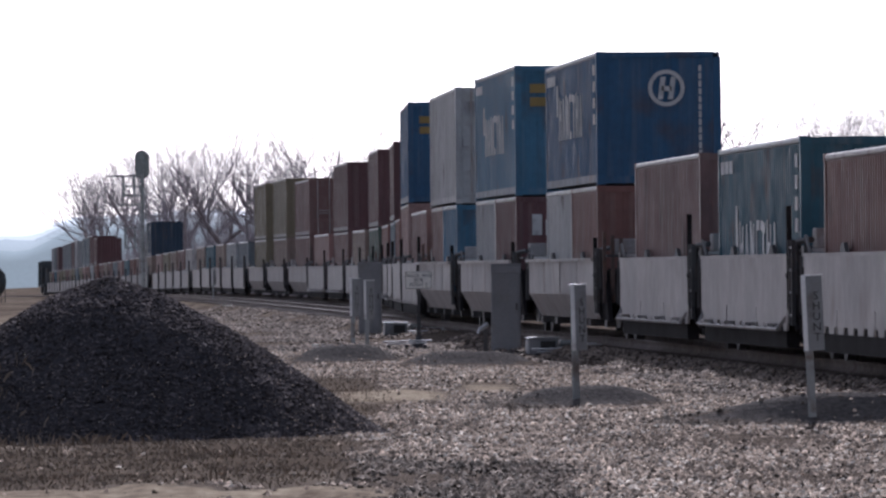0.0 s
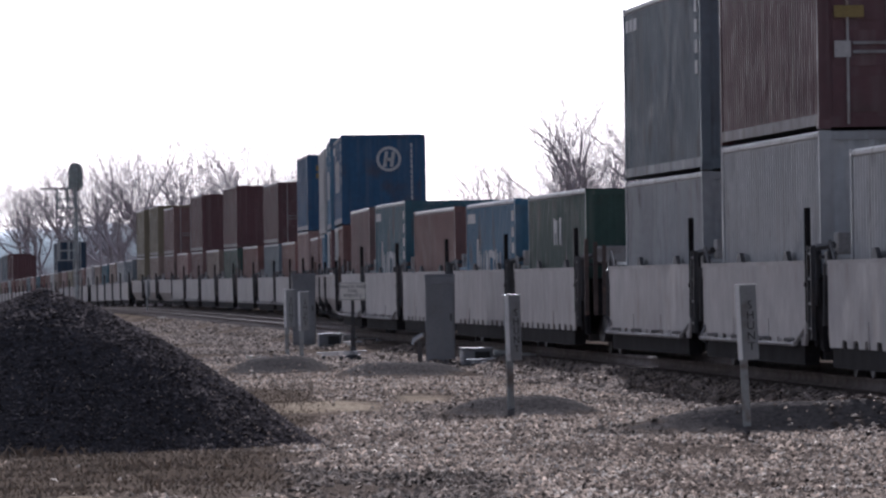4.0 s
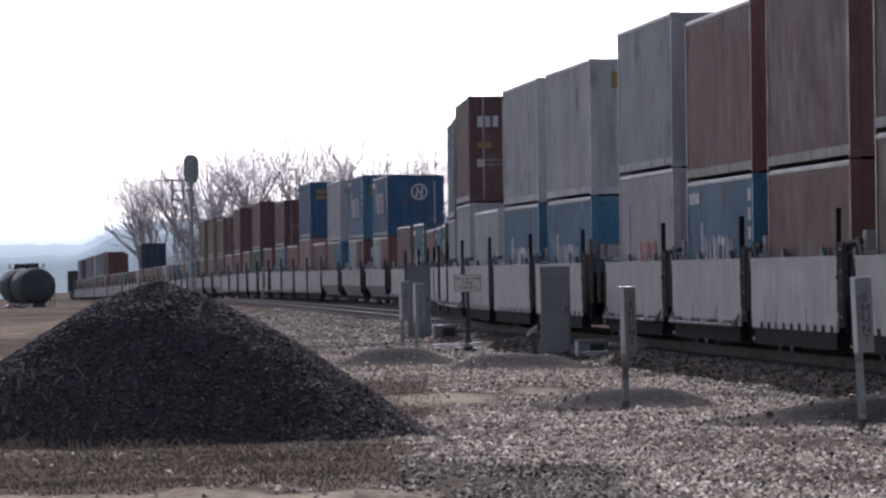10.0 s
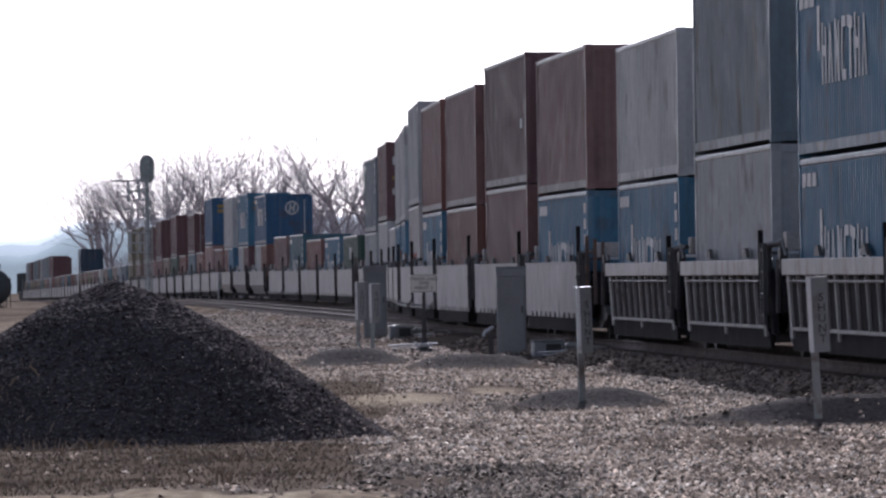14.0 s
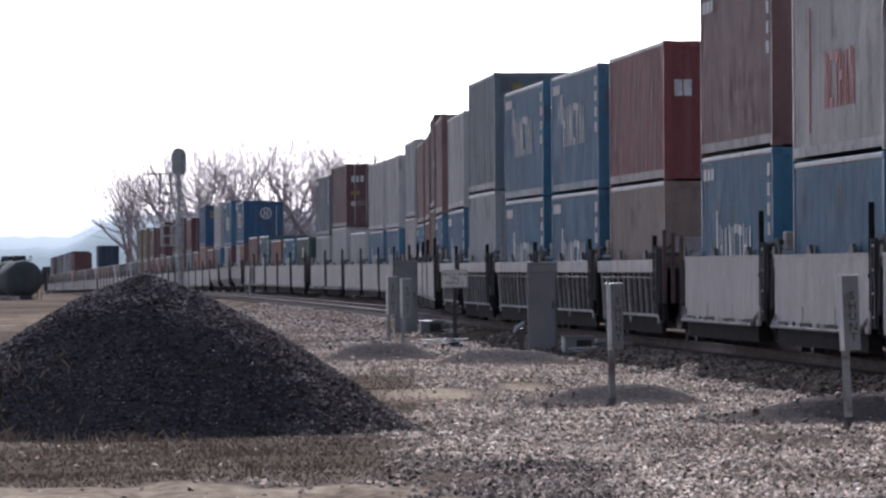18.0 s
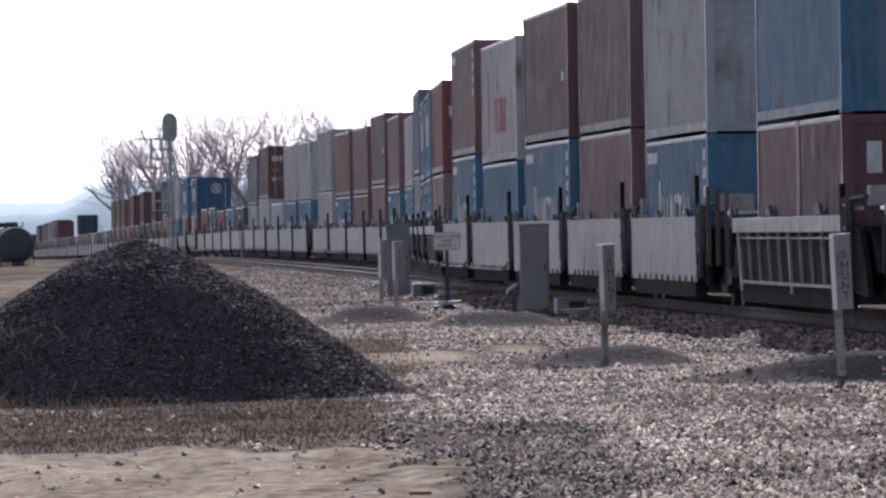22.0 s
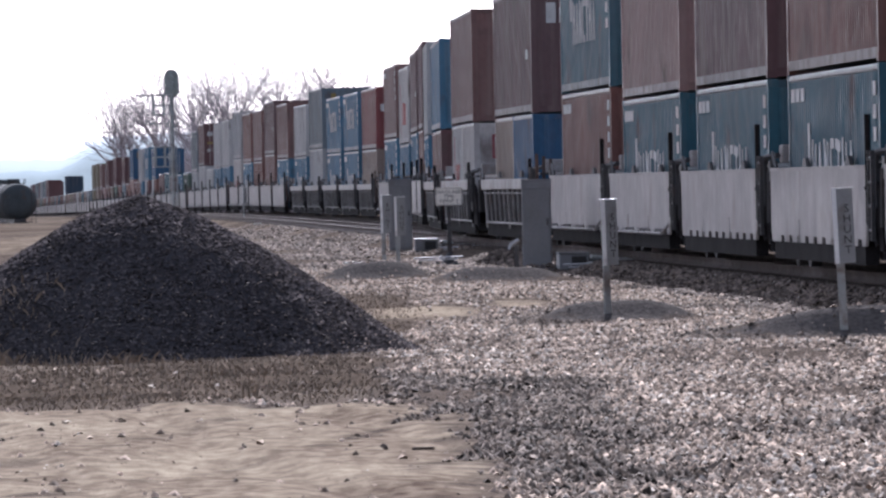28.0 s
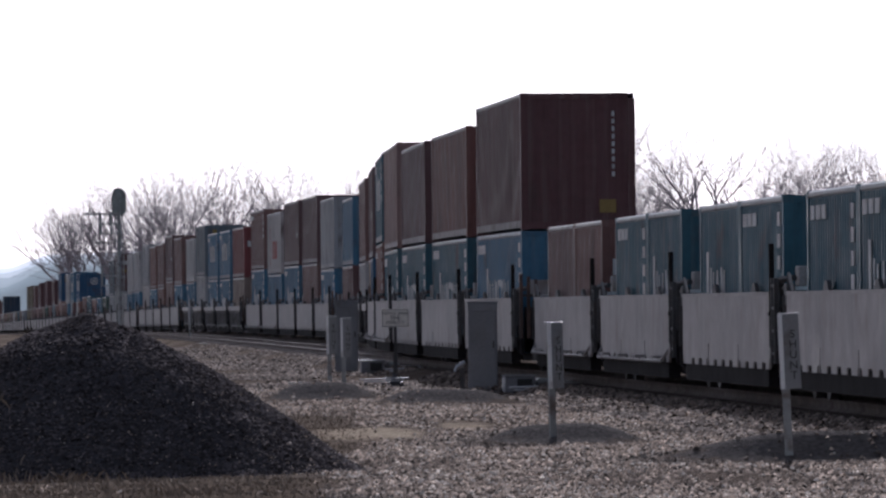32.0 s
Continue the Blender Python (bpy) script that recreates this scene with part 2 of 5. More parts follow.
def track_x(y):
    """x of the main track's centre line."""
    y0 = min(max(y, KY[0]), KY[-1])
    i = int(min(max(np.searchsorted(KY, y0) - 1, 0), len(KY) - 2))
    h = KY[i + 1] - KY[i]
    a, b = (KY[i + 1] - y0) / h, (y0 - KY[i]) / h
    x = a * KX[i] + b * KX[i + 1] + ((a ** 3 - a) * K2[i] + (b ** 3 - b) * K2[i + 1]) * h * h / 6
    if y < KY[0]:
        x += (y - KY[0]) * -0.061
    if y > KY[-1]:
        x += (y - KY[-1]) * -0.0735
    return x + 1.24


def grade(y):
    """The line and the land fall away gently beyond the signal."""
    return -0.003 * max(0.0, min(y, 1700) - 450)


def branch_x(y):
    """x of the second track's centre line: straight on from the turnout, then beside the main track."""
    s = track_x(165) - 0.0655 * (y - 165)
    far = track_x(y) - 4.1
    k = min(max((y - 330) / 120, 0), 1)
    return s * (1 - k) + far * k

# ---- ground ----
MOUNDS = [(5.0, 84.3, 2.1, 0.6, 0.35), (8.2, 84.7, 1.6, 0.6, 0.32), (1.85, 96.0, 1.0, 0.6, 0.26), (-1.87, 142.0, 1.0, 0.85, 0.34), (0.45, 136.8, 1.2, 0.75, 0.27), (-2.1, 157.5, 0.8, 0.9, 0.2), (1.5, 149.4, 1.0, 0.7, 0.12)]


def smooth_step(a, b, v):
    k = min(max((v - a) / (b - a), 0), 1)
    return k * k * (3 - 2 * k)


def ground_z(x, y):
    z = 0.05 * noise.noise((x * 0.35, y * 0.12, 3.1)) + 0.025 * noise.noise((x * 1.4, y * 0.6, 7.7))
    for mx, my, rx, ry, h in MOUNDS:
        d = ((x - mx) / rx) ** 4 + ((y - my) / ry) ** 2
        if d < 5:
            z += h * math.exp(-d * 1.3)
    if y < 64 and x < 1:             # wheel ruts of the dirt road, running across the view
        k = smooth_step(64, 61, y) * smooth_step(1.0, -0.6, x)
        c = x + (y - 50) / 8 + 0.25 * noise.noise((x * 0.3, y * 0.12, 21.0))
        z += k * (0.025 * noise.noise((x * 0.8, y * 0.35, 15.0)) + 0.012 * noise.noise((x * 2.5, y * 1.1, 16.0)))
        for m in (-4.4, -3.0, -1.5, -0.1):
            z += k * (0.018 * math.exp(-((c - m - 0.32) / 0.16) ** 2) - 0.028 * math.exp(-((c - m) / 0.2) ** 2))
    for c, on in ((track_x(y), True), (branch_x(y), y > 150)):
        if on:
            d = abs(x - c)
            z = max(z, min(0.2, 0.2 - (d - 1.6) * 0.3))
    if y > 450:
        side = min(max((track_x(y) - 6 - x) / 10, 0), 1)
        z += grade(y) - side * 0.009 * (min(y, 1400) - 450)
    return z


def graded(lo, hi, step, far, grow=1.35):
    a = list(np.arange(lo, hi + step / 2, step))
    s, p, q = step, a[0], a[-1]
    left, right = [], []
    while q < far:
        s *= grow
        p, q = p - s, q + s
        left.append(p), right.append(q)
    return left[::-1] + a + right


gx = graded(-13, 13, 0.17, 3500)
gy = [-3000, -1200, -500, -200, -80, -20, 10, 25] + list(np.arange(34, 80, 0.4)) + list(np.arange(80, 99, 0.17)) + list(np.arange(99, 125, 0.45)) + list(np.arange(125, 152, 0.2)) + list(np.arange(152, 230, 0.7)) + list(np.arange(230, 420, 2.5)) + [430, 450, 480, 520, 570, 640, 720, 820, 950, 1100, 1300, 1600, 2000, 2600, 3300, 4200]
gv = np.array([(x, y, ground_z(x, y)) for y in gy for x in gx], np.float32)
nx, ny = len(gx), len(gy)
gi = (np.arange(ny - 1)[:, None] * nx + np.arange(nx - 1)[None, :]).ravel()
gf = np.stack([gi, gi + 1, gi + nx + 1, gi + nx], 1)


def zone_grass(x, y):
    """Rough brown grass in front of and left of the heap, and over the far field."""
    edge = -1.1 + 0.5 * noise.noise((y * 0.25, 1.3, 0)) + 0.25 * noise.noise((y * 1.1, 4.3, 0))
    g = smooth_step(0.5, -0.5, x - edge) * smooth_step(60.5, 63.5, y + 0.9 * noise.noise((x * 0.8, 0.2, 5))) * smooth_step(140, 100, y)
    g = max(g, smooth_step(-2.5, -7.0, x - track_x(y)) * smooth_step(170, 240, y) * 0.9)
    return max(g, smooth_step(300, 420, y) * 0.8)


def zone_dirt(x, y):
    """Pale bare earth: the vehicle track near the camera and the worn patch beyond the heap."""
    n1 = 0.8 * noise.noise((x * 0.5, y * 0.15, 9.0))
    d = smooth_step(62.5, 60.0, y + n1) * smooth_step(0.6, -0.8, x + 0.03 * (y - 50) - n1 * 0.7)
    rut = abs(x + 2.2 - 0.9 * math.sin((y - 40) * 0.11) - 0.12 * (y - 50))
    d -= 0.55 * math.exp(-(rut / 0.12) ** 2) + 0.4 * math.exp(-((rut - 1.5) / 0.14) ** 2) + 0.35 * max(0, noise.noise((x * 1.1, y * 0.5, 33.0)))
    d = max(d, math.exp(-(((x + 0.75) / 0.85) ** 2 + ((y - 105) / 6.5) ** 2) ** 1.5) * 1.1)
    d = max(d, 0.75 * math.exp(-(((x - 0.65) / 0.6) ** 2 + ((y - 112) / 5) ** 2)))
    d = max(d, 0.5 * smooth_step(3.5, 1.5, abs(x + 16 - 0.004 * (y - 300))) * smooth_step(190, 230, y) * smooth_step(700, 500, y))
    if y > 165:                       # the trodden, half-bare field beside the line
        d = max(d, smooth_step(165, 215, y) * smooth_step(-3.0, -6.5, x - track_x(y)) * (0.04 + 0.7 * noise.noise((x * 0.25, y * 0.02, 61.0))))
    return min(max(d, 0), 1)


def zone_loam(x, y):
    """Smooth dark soil of the low banks at the posts."""
    s = 0.0
    for mx, my, rx, ry, h in MOUNDS:
        s = max(s, math.exp(-(((x - mx) / rx) ** 4 + ((y - my + 0.15) / (ry * 1.3)) ** 2) * 1.1))
    return min(1, s * 1.3)


gm = bpy.data.materials.new("yard_ground")
gm.use_nodes = True
gn, gl = gm.node_tree.nodes, gm.node_tree.links
gb = gn["Principled BSDF"]
gb.inputs["Roughness"].default_value = 1.0
gb.inputs["Specular IOR Level"].default_value = 0.0
gco = gn.new("ShaderNodeTexCoord")


def gtex(kind, scale, detail=6.0, along=1.0):
    t = gn.new(kind)
    t.inputs["Scale"].default_value = scale
    if kind == "ShaderNodeTexNoise":
        t.inputs["Detail"].default_value = detail
    if along != 1.0:
        mp = gn.new("ShaderNodeMapping")
        mp.inputs["Scale"].default_value = (1, along, 1)
        gl.new(gco.outputs["Object"], mp.inputs[0])
        gl.new(mp.outputs[0], t.inputs["Vector"])
    else:
        gl.new(gco.outputs["Object"], t.inputs["Vector"])
    return t


def gramp(v, stops):
    r = gn.new("ShaderNodeValToRGB")
    while len(r.color_ramp.elements) < len(stops):
        r.color_ramp.elements.new(0.5)
    for e, (p, c) in zip(r.color_ramp.elements, stops):
        e.position, e.color = p, (*c, 1)
    gl.new(v, r.inputs[0])
    return r.outputs[0]


def gmix(f, a, b):
    x = gn.new("ShaderNodeMix")
    x.data_type = "RGBA"
    gl.new(f, x.inputs[0]), gl.new(a, x.inputs[6]), gl.new(b, x.inputs[7])
    return x.outputs[2]


def gattr(name, sharpen):
    a = gn.new("ShaderNodeAttribute")
    a.attribute_name = name
    m = gn.new("ShaderNodeMath")
    m.operation = "ADD"
    gl.new(a.outputs["Fac"], m.inputs[0])
    nz = gtex("ShaderNodeTexNoise", sharpen)
    r = gn.new("ShaderNodeMapRange")
    r.inputs[1].default_value, r.inputs[2].default_value, r.inputs[3].default_value, r.inputs[4].default_value = 0.3, 0.7, -0.35, 0.35
    gl.new(nz.outputs["Fac"], r.inputs[0]), gl.new(r.outputs[0], m.inputs[1])
    s = gn.new("ShaderNodeMapRange")
    s.inputs[1].default_value, s.inputs[2].default_value = 0.3, 0.7
    gl.new(m.outputs[0], s.inputs[0])
    return s.outputs[0]


v1 = gtex("ShaderNodeTexVoronoi", 26.0)
stone = gramp(v1.outputs["Color"], [(0.1, (0.05, 0.041, 0.036)), (0.5, (0.125, 0.1, 0.084)), (0.9, (0.27, 0.22, 0.175))])
soft1 = gramp(gtex("ShaderNodeTexNoise", 0.9).outputs["Fac"], [(0.35, (0.075, 0.062, 0.052)), (0.65, (0.2, 0.16, 0.128))])
half = gn.new("ShaderNodeValue")
half.outputs[0].default_value = 0.4
base_g = gmix(half.outputs[0], stone, soft1)
earth_a = gramp(gtex("ShaderNodeTexNoise", 0.8, 8, 0.25).outputs["Fac"], [(0.32, (0.15, 0.11, 0.085)), (0.48, (0.31, 0.25, 0.188)), (0.7, (0.50, 0.42, 0.31))])
earth_b = gramp(gtex("ShaderNodeTexNoise", 7.0, 10, 0.3).outputs["Fac"], [(0.38, (0.11, 0.083, 0.065)), (0.5, (0.30, 0.245, 0.183)), (0.64, (0.54, 0.46, 0.345))])
earth = gmix(half.outputs[0], earth_a, earth_b)
sward_a = gramp(gtex("ShaderNodeTexNoise", 5.0, 8, 0.2).outputs["Fac"], [(0.3, (0.065, 0.049, 0.038)), (0.5, (0.125, 0.094, 0.073)), (0.7, (0.21, 0.16, 0.122))])
sward_b = gramp(gtex("ShaderNodeTexNoise", 0.12, 10).outputs["Fac"], [(0.4, (0.11, 0.095, 0.075)), (0.5, (0.20, 0.17, 0.135)), (0.6, (0.31, 0.27, 0.22))])
sward = gmix(half.outputs[0], sward_a, sward_b)
loam = gramp(gtex("ShaderNodeTexNoise", 14.0, 8).outputs["Fac"], [(0.3, (0.095, 0.087, 0.082)), (0.7, (0.19, 0.172, 0.16))])
gc = gmix(gattr("loam", 3.0), base_g, loam)
gc = gmix(gattr("grass", 1.6), gc, sward)
gc = gmix(gattr("dirt", 1.2), gc, earth)
gl.new(gc, gb.inputs["Base Color"])
gbump = gn.new("ShaderNodeBump")
gbump.inputs["Distance"].default_value = 0.03
gl.new(gtex("ShaderNodeTexNoise", 22.0, 8).outputs["Fac"], gbump.inputs["Height"])
gl.new(gbump.outputs[0], gb.inputs["Normal"])
gme = raw_mesh("ground", gv, gf, gm)
for nm, fn in (("grass", zone_grass), ("dirt", zone_dirt), ("loam", zone_loam)):
    at = gme.attributes.new(nm, "FLOAT", "POINT")
    at.data.foreach_set("value", [fn(float(p[0]), float(p[1])) for p in gv])
gme.polygons.foreach_set("use_smooth", [True] * len(gme.polygons))
tagged(new("ground", gme), "stony grey-brown yard ground with worn earth and dry grass", "ground", kind="structure")

# ---- tracks ----


def sweep(fx, offset, y0, y1, profile, step, fall):
    ys = np.arange(y0, y1 + step / 2, step)
    k = len(profile)
    v, f = [], []
    for y in ys:
        c = fx(float(y))
        dx = (fx(float(y) + 0.5) - fx(float(y) - 0.5))
        for px, pz in profile:
            v.append((c + offset + px, y - dx * (offset + px), pz + fall(float(y))))
    for i in range(len(ys) - 1):
        for j in range(k):
            a, b = i * k + j, i * k + (j + 1) % k
            f.append((a, b, b + k, a + k))
    return v, f


RAILP = [(-0.07, RAIL - 0.17), (0.07, RAIL - 0.17), (0.07, RAIL - 0.15), (0.012, RAIL - 0.13), (0.012, RAIL - 0.04), (0.036, RAIL - 0.035), (0.034, RAIL), (-0.034, RAIL), (-0.036, RAIL - 0.035), (-0.012, RAIL - 0.04), (-0.012, RAIL - 0.13), (-0.07, RAIL - 0.15)]


def railway(name, fx, y0, y1, label, fall=grade):
    t = thing(name, label, "railway track", kind="structure")
    for s in (-0.755, 0.755):
        v, f = sweep(fx, s, y0, y1, RAILP, 5.0, fall)
        part("rail", raw_mesh("rail", v, f, RAILM), None, t)
    v, f = [], []
    cube = [(0, 1, 2, 3), (7, 6, 5, 4), (4, 5, 1, 0), (5, 6, 2, 1), (6, 7, 3, 2), (7, 4, 0, 3)]
    y = y0
    while y < min(y1, max(420, y0 + 120)):
        c, o = fx(y), len(v)
        for zz in (0.06, RAIL - 0.17):
            for sx, sy in ((-1.3, -0.115), (1.3, -0.115), (1.3, 0.115), (-1.3, 0.115)):
                v.append((c + sx, y + sy, zz + fall(y)))
        f += [tuple(o + i for i in q[::-1]) for q in cube]
        y += 0.53
    sl = part("sleepers", raw_mesh("sleepers", v, f, TIE), None, t)
    sl["kind"] = "stuff"
    return t


railway("main_track", track_x, -150, 1650, "steel main line rails on timber sleepers")
railway("second_track", branch_x, 172, 1650, "steel siding rails leaving a turnout")

# ---- train: well cars ----


def wheel(bm, x, y, r=0.42):
    rod(bm, (x - 0.065, y, r), (x + 0.065, y, r), r, n=16)
    s = -1 if x > 0 else 1
    rod(bm, (x + s * 0.05, y, r), (x + s * 0.09, y, r), r + 0.03, n=16)
    rod(bm, (x - s * 0.065, y, r), (x - s * 0.16, y, r), 0.11, n=8)


def add_truck(car, y):
    t = part("truck", lambda bm: (box(bm, -1.0, 1.0, y - 0.22, y + 0.22, 0.38, 0.66),), STEEL, car)
    for s in (-1, 1):
        x = s * 1.0
        part("sideframe", lambda bm: prism(bm, [(y - 1.25, 0.5), (y - 1.0, 0.62), (y - 0.45, 0.68), (y + 0.45, 0.68), (y + 1.0, 0.62), (y + 1.25, 0.5), (y + 1.1, 0.36), (y + 0.7, 0.42), (y + 0.3, 0.22), (y - 0.3, 0.22), (y - 0.7, 0.42), (y - 1.1, 0.36)], 0, x - 0.08, x + 0.08), STEEL, t)
        for d in (-0.89, 0.89):
            part("wheel", lambda bm: wheel(bm, s * 0.79, y + d), STEEL, t, smooth=False)


TOP, LOW, OUT = 1.50, 0.42, 1.46     # sill top, sill bottom and half width of a car, above the rail


def well_car(kind, pitch, tail=False, simple=False):
    """One platform of an articulated well car; origin on the rail at the middle of its well, y ahead."""
    long = pitch > 18 and kind in ("chamfer", "ribbed3")
    hl = 8.0 if long else 6.45
    names = {"step": "white-painted well car with a low step rail along each side", "notch": "white-painted well car with a notched lower edge",
             "ribbed": "well car with white top chord over open dark side ribs", "ribbed3": "long well car with white top chord and open slanting ribs",
             "chamfer": "long off-white well car with sides folded in below"}
    car = thing("well_car", names[kind], "rail car", "well cars of the train")
    for s in (-1, 1):
        if kind in ("step", "notch"):
            o = [(-hl, LOW + 0.16), (-hl + 0.12, LOW)]
            if not simple:
                y = -hl + 0.5
                while y < hl - 0.9:
                    o += [(y, LOW), (y + 0.06, LOW + 0.1), (y + 0.5, LOW + 0.1), (y + 0.56, LOW)]
                    y += 1.16
            o += [(hl - 0.12, LOW), (hl, LOW + 0.16), (hl, TOP), (-hl, TOP)]
            part("side_panel", lambda bm: prism(bm, o, 0, s * OUT - 0.02, s * OUT + 0.02), PANEL, car)
            part("top_flange", lambda bm: box(bm, min(s * OUT, s * (OUT - 0.14)) - (0.03 if s < 0 else 0), max(s * OUT, s * (OUT - 0.14)) + (0.03 if s > 0 else 0), -hl, hl, TOP, TOP + 0.05), PANEL, car)
            # deep and near-black: the shade below the panel is put into this sill
            part("bottom_sill", lambda bm: box(bm, min(s * OUT, s * (OUT - 0.2)), max(s * OUT, s * (OUT - 0.2)), -hl + 0.3, hl - 0.3, LOW - 0.26, LOW + 0.08), SHADESTEEL, car)
            for yy in (-hl * 0.33, hl * 0.36) if not simple and s < 0 else ():
                part("seam", lambda bm: box(bm, s * OUT - 0.03, s * OUT + 0.03, yy, yy + 0.05, LOW, LOW + 0.34), BAND, car)
        elif kind in ("ribbed", "ribbed3"):
            part("top_chord", lambda bm: box(bm, min(s * OUT, s * (OUT - 0.2)), max(s * OUT, s * (OUT - 0.2)) + 0.0, -hl, hl, TOP - 0.24, TOP), BAND, car, bevel=0.012)
            # stands for the unlit hollow behind the ribs, its shade given as colour
            part("side_plate", lambda bm: prism(bm, [(s * (OUT - 0.11), TOP - 0.23), (s * (OUT - 0.16), TOP - 0.23), (s * (OUT - 0.22), 0.14), (s * (OUT - 0.16), 0.14)], 1, -hl, hl), SHADESTEEL, car)
            part("bottom_chord", lambda bm: box(bm, s * (OUT - 0.12) - 0.03, s * (OUT - 0.12) + 0.03, -hl + 0.3, hl - 0.5, LOW + 0.02, LOW + 0.07), RIB, car)
            part("rope_bar", lambda bm: rod(bm, (s * (OUT - 0.05), -hl + 0.3, TOP - 0.33), (s * (OUT - 0.05), hl - 0.3, TOP - 0.33), 0.018, n=5), RIB, car)
            nr = 11
            for i in range(nr):
                y = -hl + 0.3 + i * (2 * hl - 0.6) / (nr - 1)
                w = 0.34 if i in (0, nr - 1) else (0.09 if i != nr // 2 else 0.2)
                foot = -0.1 if i in (0, nr // 2, nr - 1) else 0.02
                part("rib", lambda bm: prism(bm, [(s * (OUT - 0.06), TOP - 0.24), (s * (OUT - 0.11), TOP - 0.24), (s * (OUT - 0.15), LOW + foot), (s * (OUT - 0.11), LOW + foot)], 1, y - w / 2, y + w / 2), RIB, car)
        else:
            prof = [(s * OUT, TOP), (s * OUT, LOW + 0.42), (s * (OUT - 0.26), LOW - 0.05), (s * (OUT - 0.32), LOW - 0.05), (s * (OUT - 0.05), LOW + 0.44), (s * (OUT - 0.05), TOP)]
            part("side_panel", lambda bm: prism(bm, prof, 1, -hl, hl), PANEL, car, "off-white side plate, folded inward along the bottom")
            part("top_flange", lambda bm: box(bm, s * OUT - 0.08, s * OUT + 0.05, -hl, hl, TOP, TOP + 0.06), BAND, car)
            for yy in (-hl * 0.5, 0, hl * 0.5):
                part("seam", lambda bm: box(bm, s * OUT - 0.015, s * OUT + 0.025, yy, yy + 0.07, LOW + 0.44, TOP), BAND, car)
        if kind == "step":
            part("step_rail", lambda bm: [rod(bm, (s * (OUT + 0.12), -hl + 0.4, LOW + 0.02), (s * (OUT + 0.12), hl - 0.5, LOW + 0.02), 0.03)] + [rod(bm, (s * (OUT + 0.12), e * (hl - 0.45), LOW + 0.02), (s * OUT, e * (hl - 0.2), LOW + 0.22), 0.03) for e in (-1, 1)], RIB, car)
            for i in range(4 if not simple else 0):
                y = -hl + 1.6 + i * (2 * hl - 3.2) / 3
                part("step_bracket", lambda bm: box(bm, min(s * OUT, s * (OUT + 0.17)), max(s * OUT, s * (OUT + 0.17)), y - 0.32, y + 0.32, LOW + 0.06, LOW + 0.10), RIB, car)
        if simple:
            part("post", lambda bm: box(bm, s * OUT - 0.06, s * OUT + 0.05, -hl - 0.16, -hl - 0.04, 0.5, 2.2), STEEL, car)
            continue
        # container guides on the sill
        for y in (-hl * 0.45, hl * 0.45) if s < 0 else ():
            part("guide", lambda bm: prism(bm, [(y - 0.4, TOP + 0.03), (y + 0.4, TOP + 0.03), (y + 0.12, TOP + 0.19), (y - 0.12, TOP + 0.19)], 0, s * 1.30 - 0.03, s * 1.30 + 0.03), STEEL, car)
        # tall hose post and ladder at the nearer end
        tall = 2.25 if kind in ("step", "notch") else 1.95
        mid = s * (OUT - 0.01)
        part("post", lambda bm: [rod(bm, (mid, -hl - 0.1, 0.75), (mid, -hl - 0.1, tall), 0.042, n=8), rod(bm, (mid, -hl - 0.1, 0.78), (mid - s * 0.1, -hl - 0.55, 0.42), 0.05, n=8), box(bm, mid - 0.05, mid + 0.05, -hl - 0.14, -hl - 0.02, 1.2, 1.26)], SHADESTEEL, car)
        lad = part("ladder", lambda bm: [box(bm, s * OUT - 0.03, s * OUT + 0.03, -hl - 0.75, -hl - 0.69, 0.5, 1.75), box(bm, s * OUT - 0.03, s * OUT + 0.03, -hl - 0.34, -hl - 0.28, 0.5, 1.75)], STEEL, car)
        for i in range(4 if s < 0 else 0):
            part("rung", lambda bm: rod(bm, (s * OUT, -hl - 0.72, 0.65 + i * 0.33), (s * OUT, -hl - 0.3, 0.65 + i * 0.33), 0.025), STEEL, lad)
        part("hand_rail", lambda bm: [rod(bm, (s * (OUT - 0.02), hl + 0.06, TOP + 0.02), (s * (OUT - 0.02), hl + 0.06, TOP + 0.3), 0.025), rod(bm, (s * (OUT - 0.02), hl + 0.06, TOP + 0.3), (s * (OUT - 0.02), hl - 0.5, TOP + 0.04), 0.025)], STEEL, car)
    # floor, ends, walkways
    part("floor", lambda bm: [box(bm, -OUT + 0.24, OUT - 0.24, y - 0.25, y + 0.25, 0.22, 0.36) for y in (-hl + 0.3, -hl * 0.5, 0, hl * 0.5, hl - 0.3)] + [box(bm, -0.2, 0.2, -hl, hl, 0.24, 0.34)], STEEL, car)
    gap = pitch / 2 - hl
    for e in (-1, 1):
        part("bulkhead", lambda bm: prism(bm, [(e * hl, 0.4), (e * hl, TOP - 0.15), (e * (hl + gap * 0.55), TOP - 0.25), (e * (hl + gap * 0.9), 0.95), (e * (hl + gap * 0.9), 0.7)], 0, -1.2, 1.2), SHADESTEEL, car)
        part("walkway", lambda bm: box(bm, -1.35, 1.35, min(e * hl, e * (hl + gap * 0.7)), max(e * hl, e * (hl + gap * 0.7)), TOP + 0.07, TOP + 0.12), BRIGHT if e > 0 else STEEL, car)
    if simple:
        add_truck(car, -(pitch / 2))
        return car
    part("valve_box", lambda bm: box(bm, -1.15, -0.55, -hl - 0.95, -hl - 0.5, TOP + 0.12, TOP + 0.42), RIB, car, bevel=0.02)
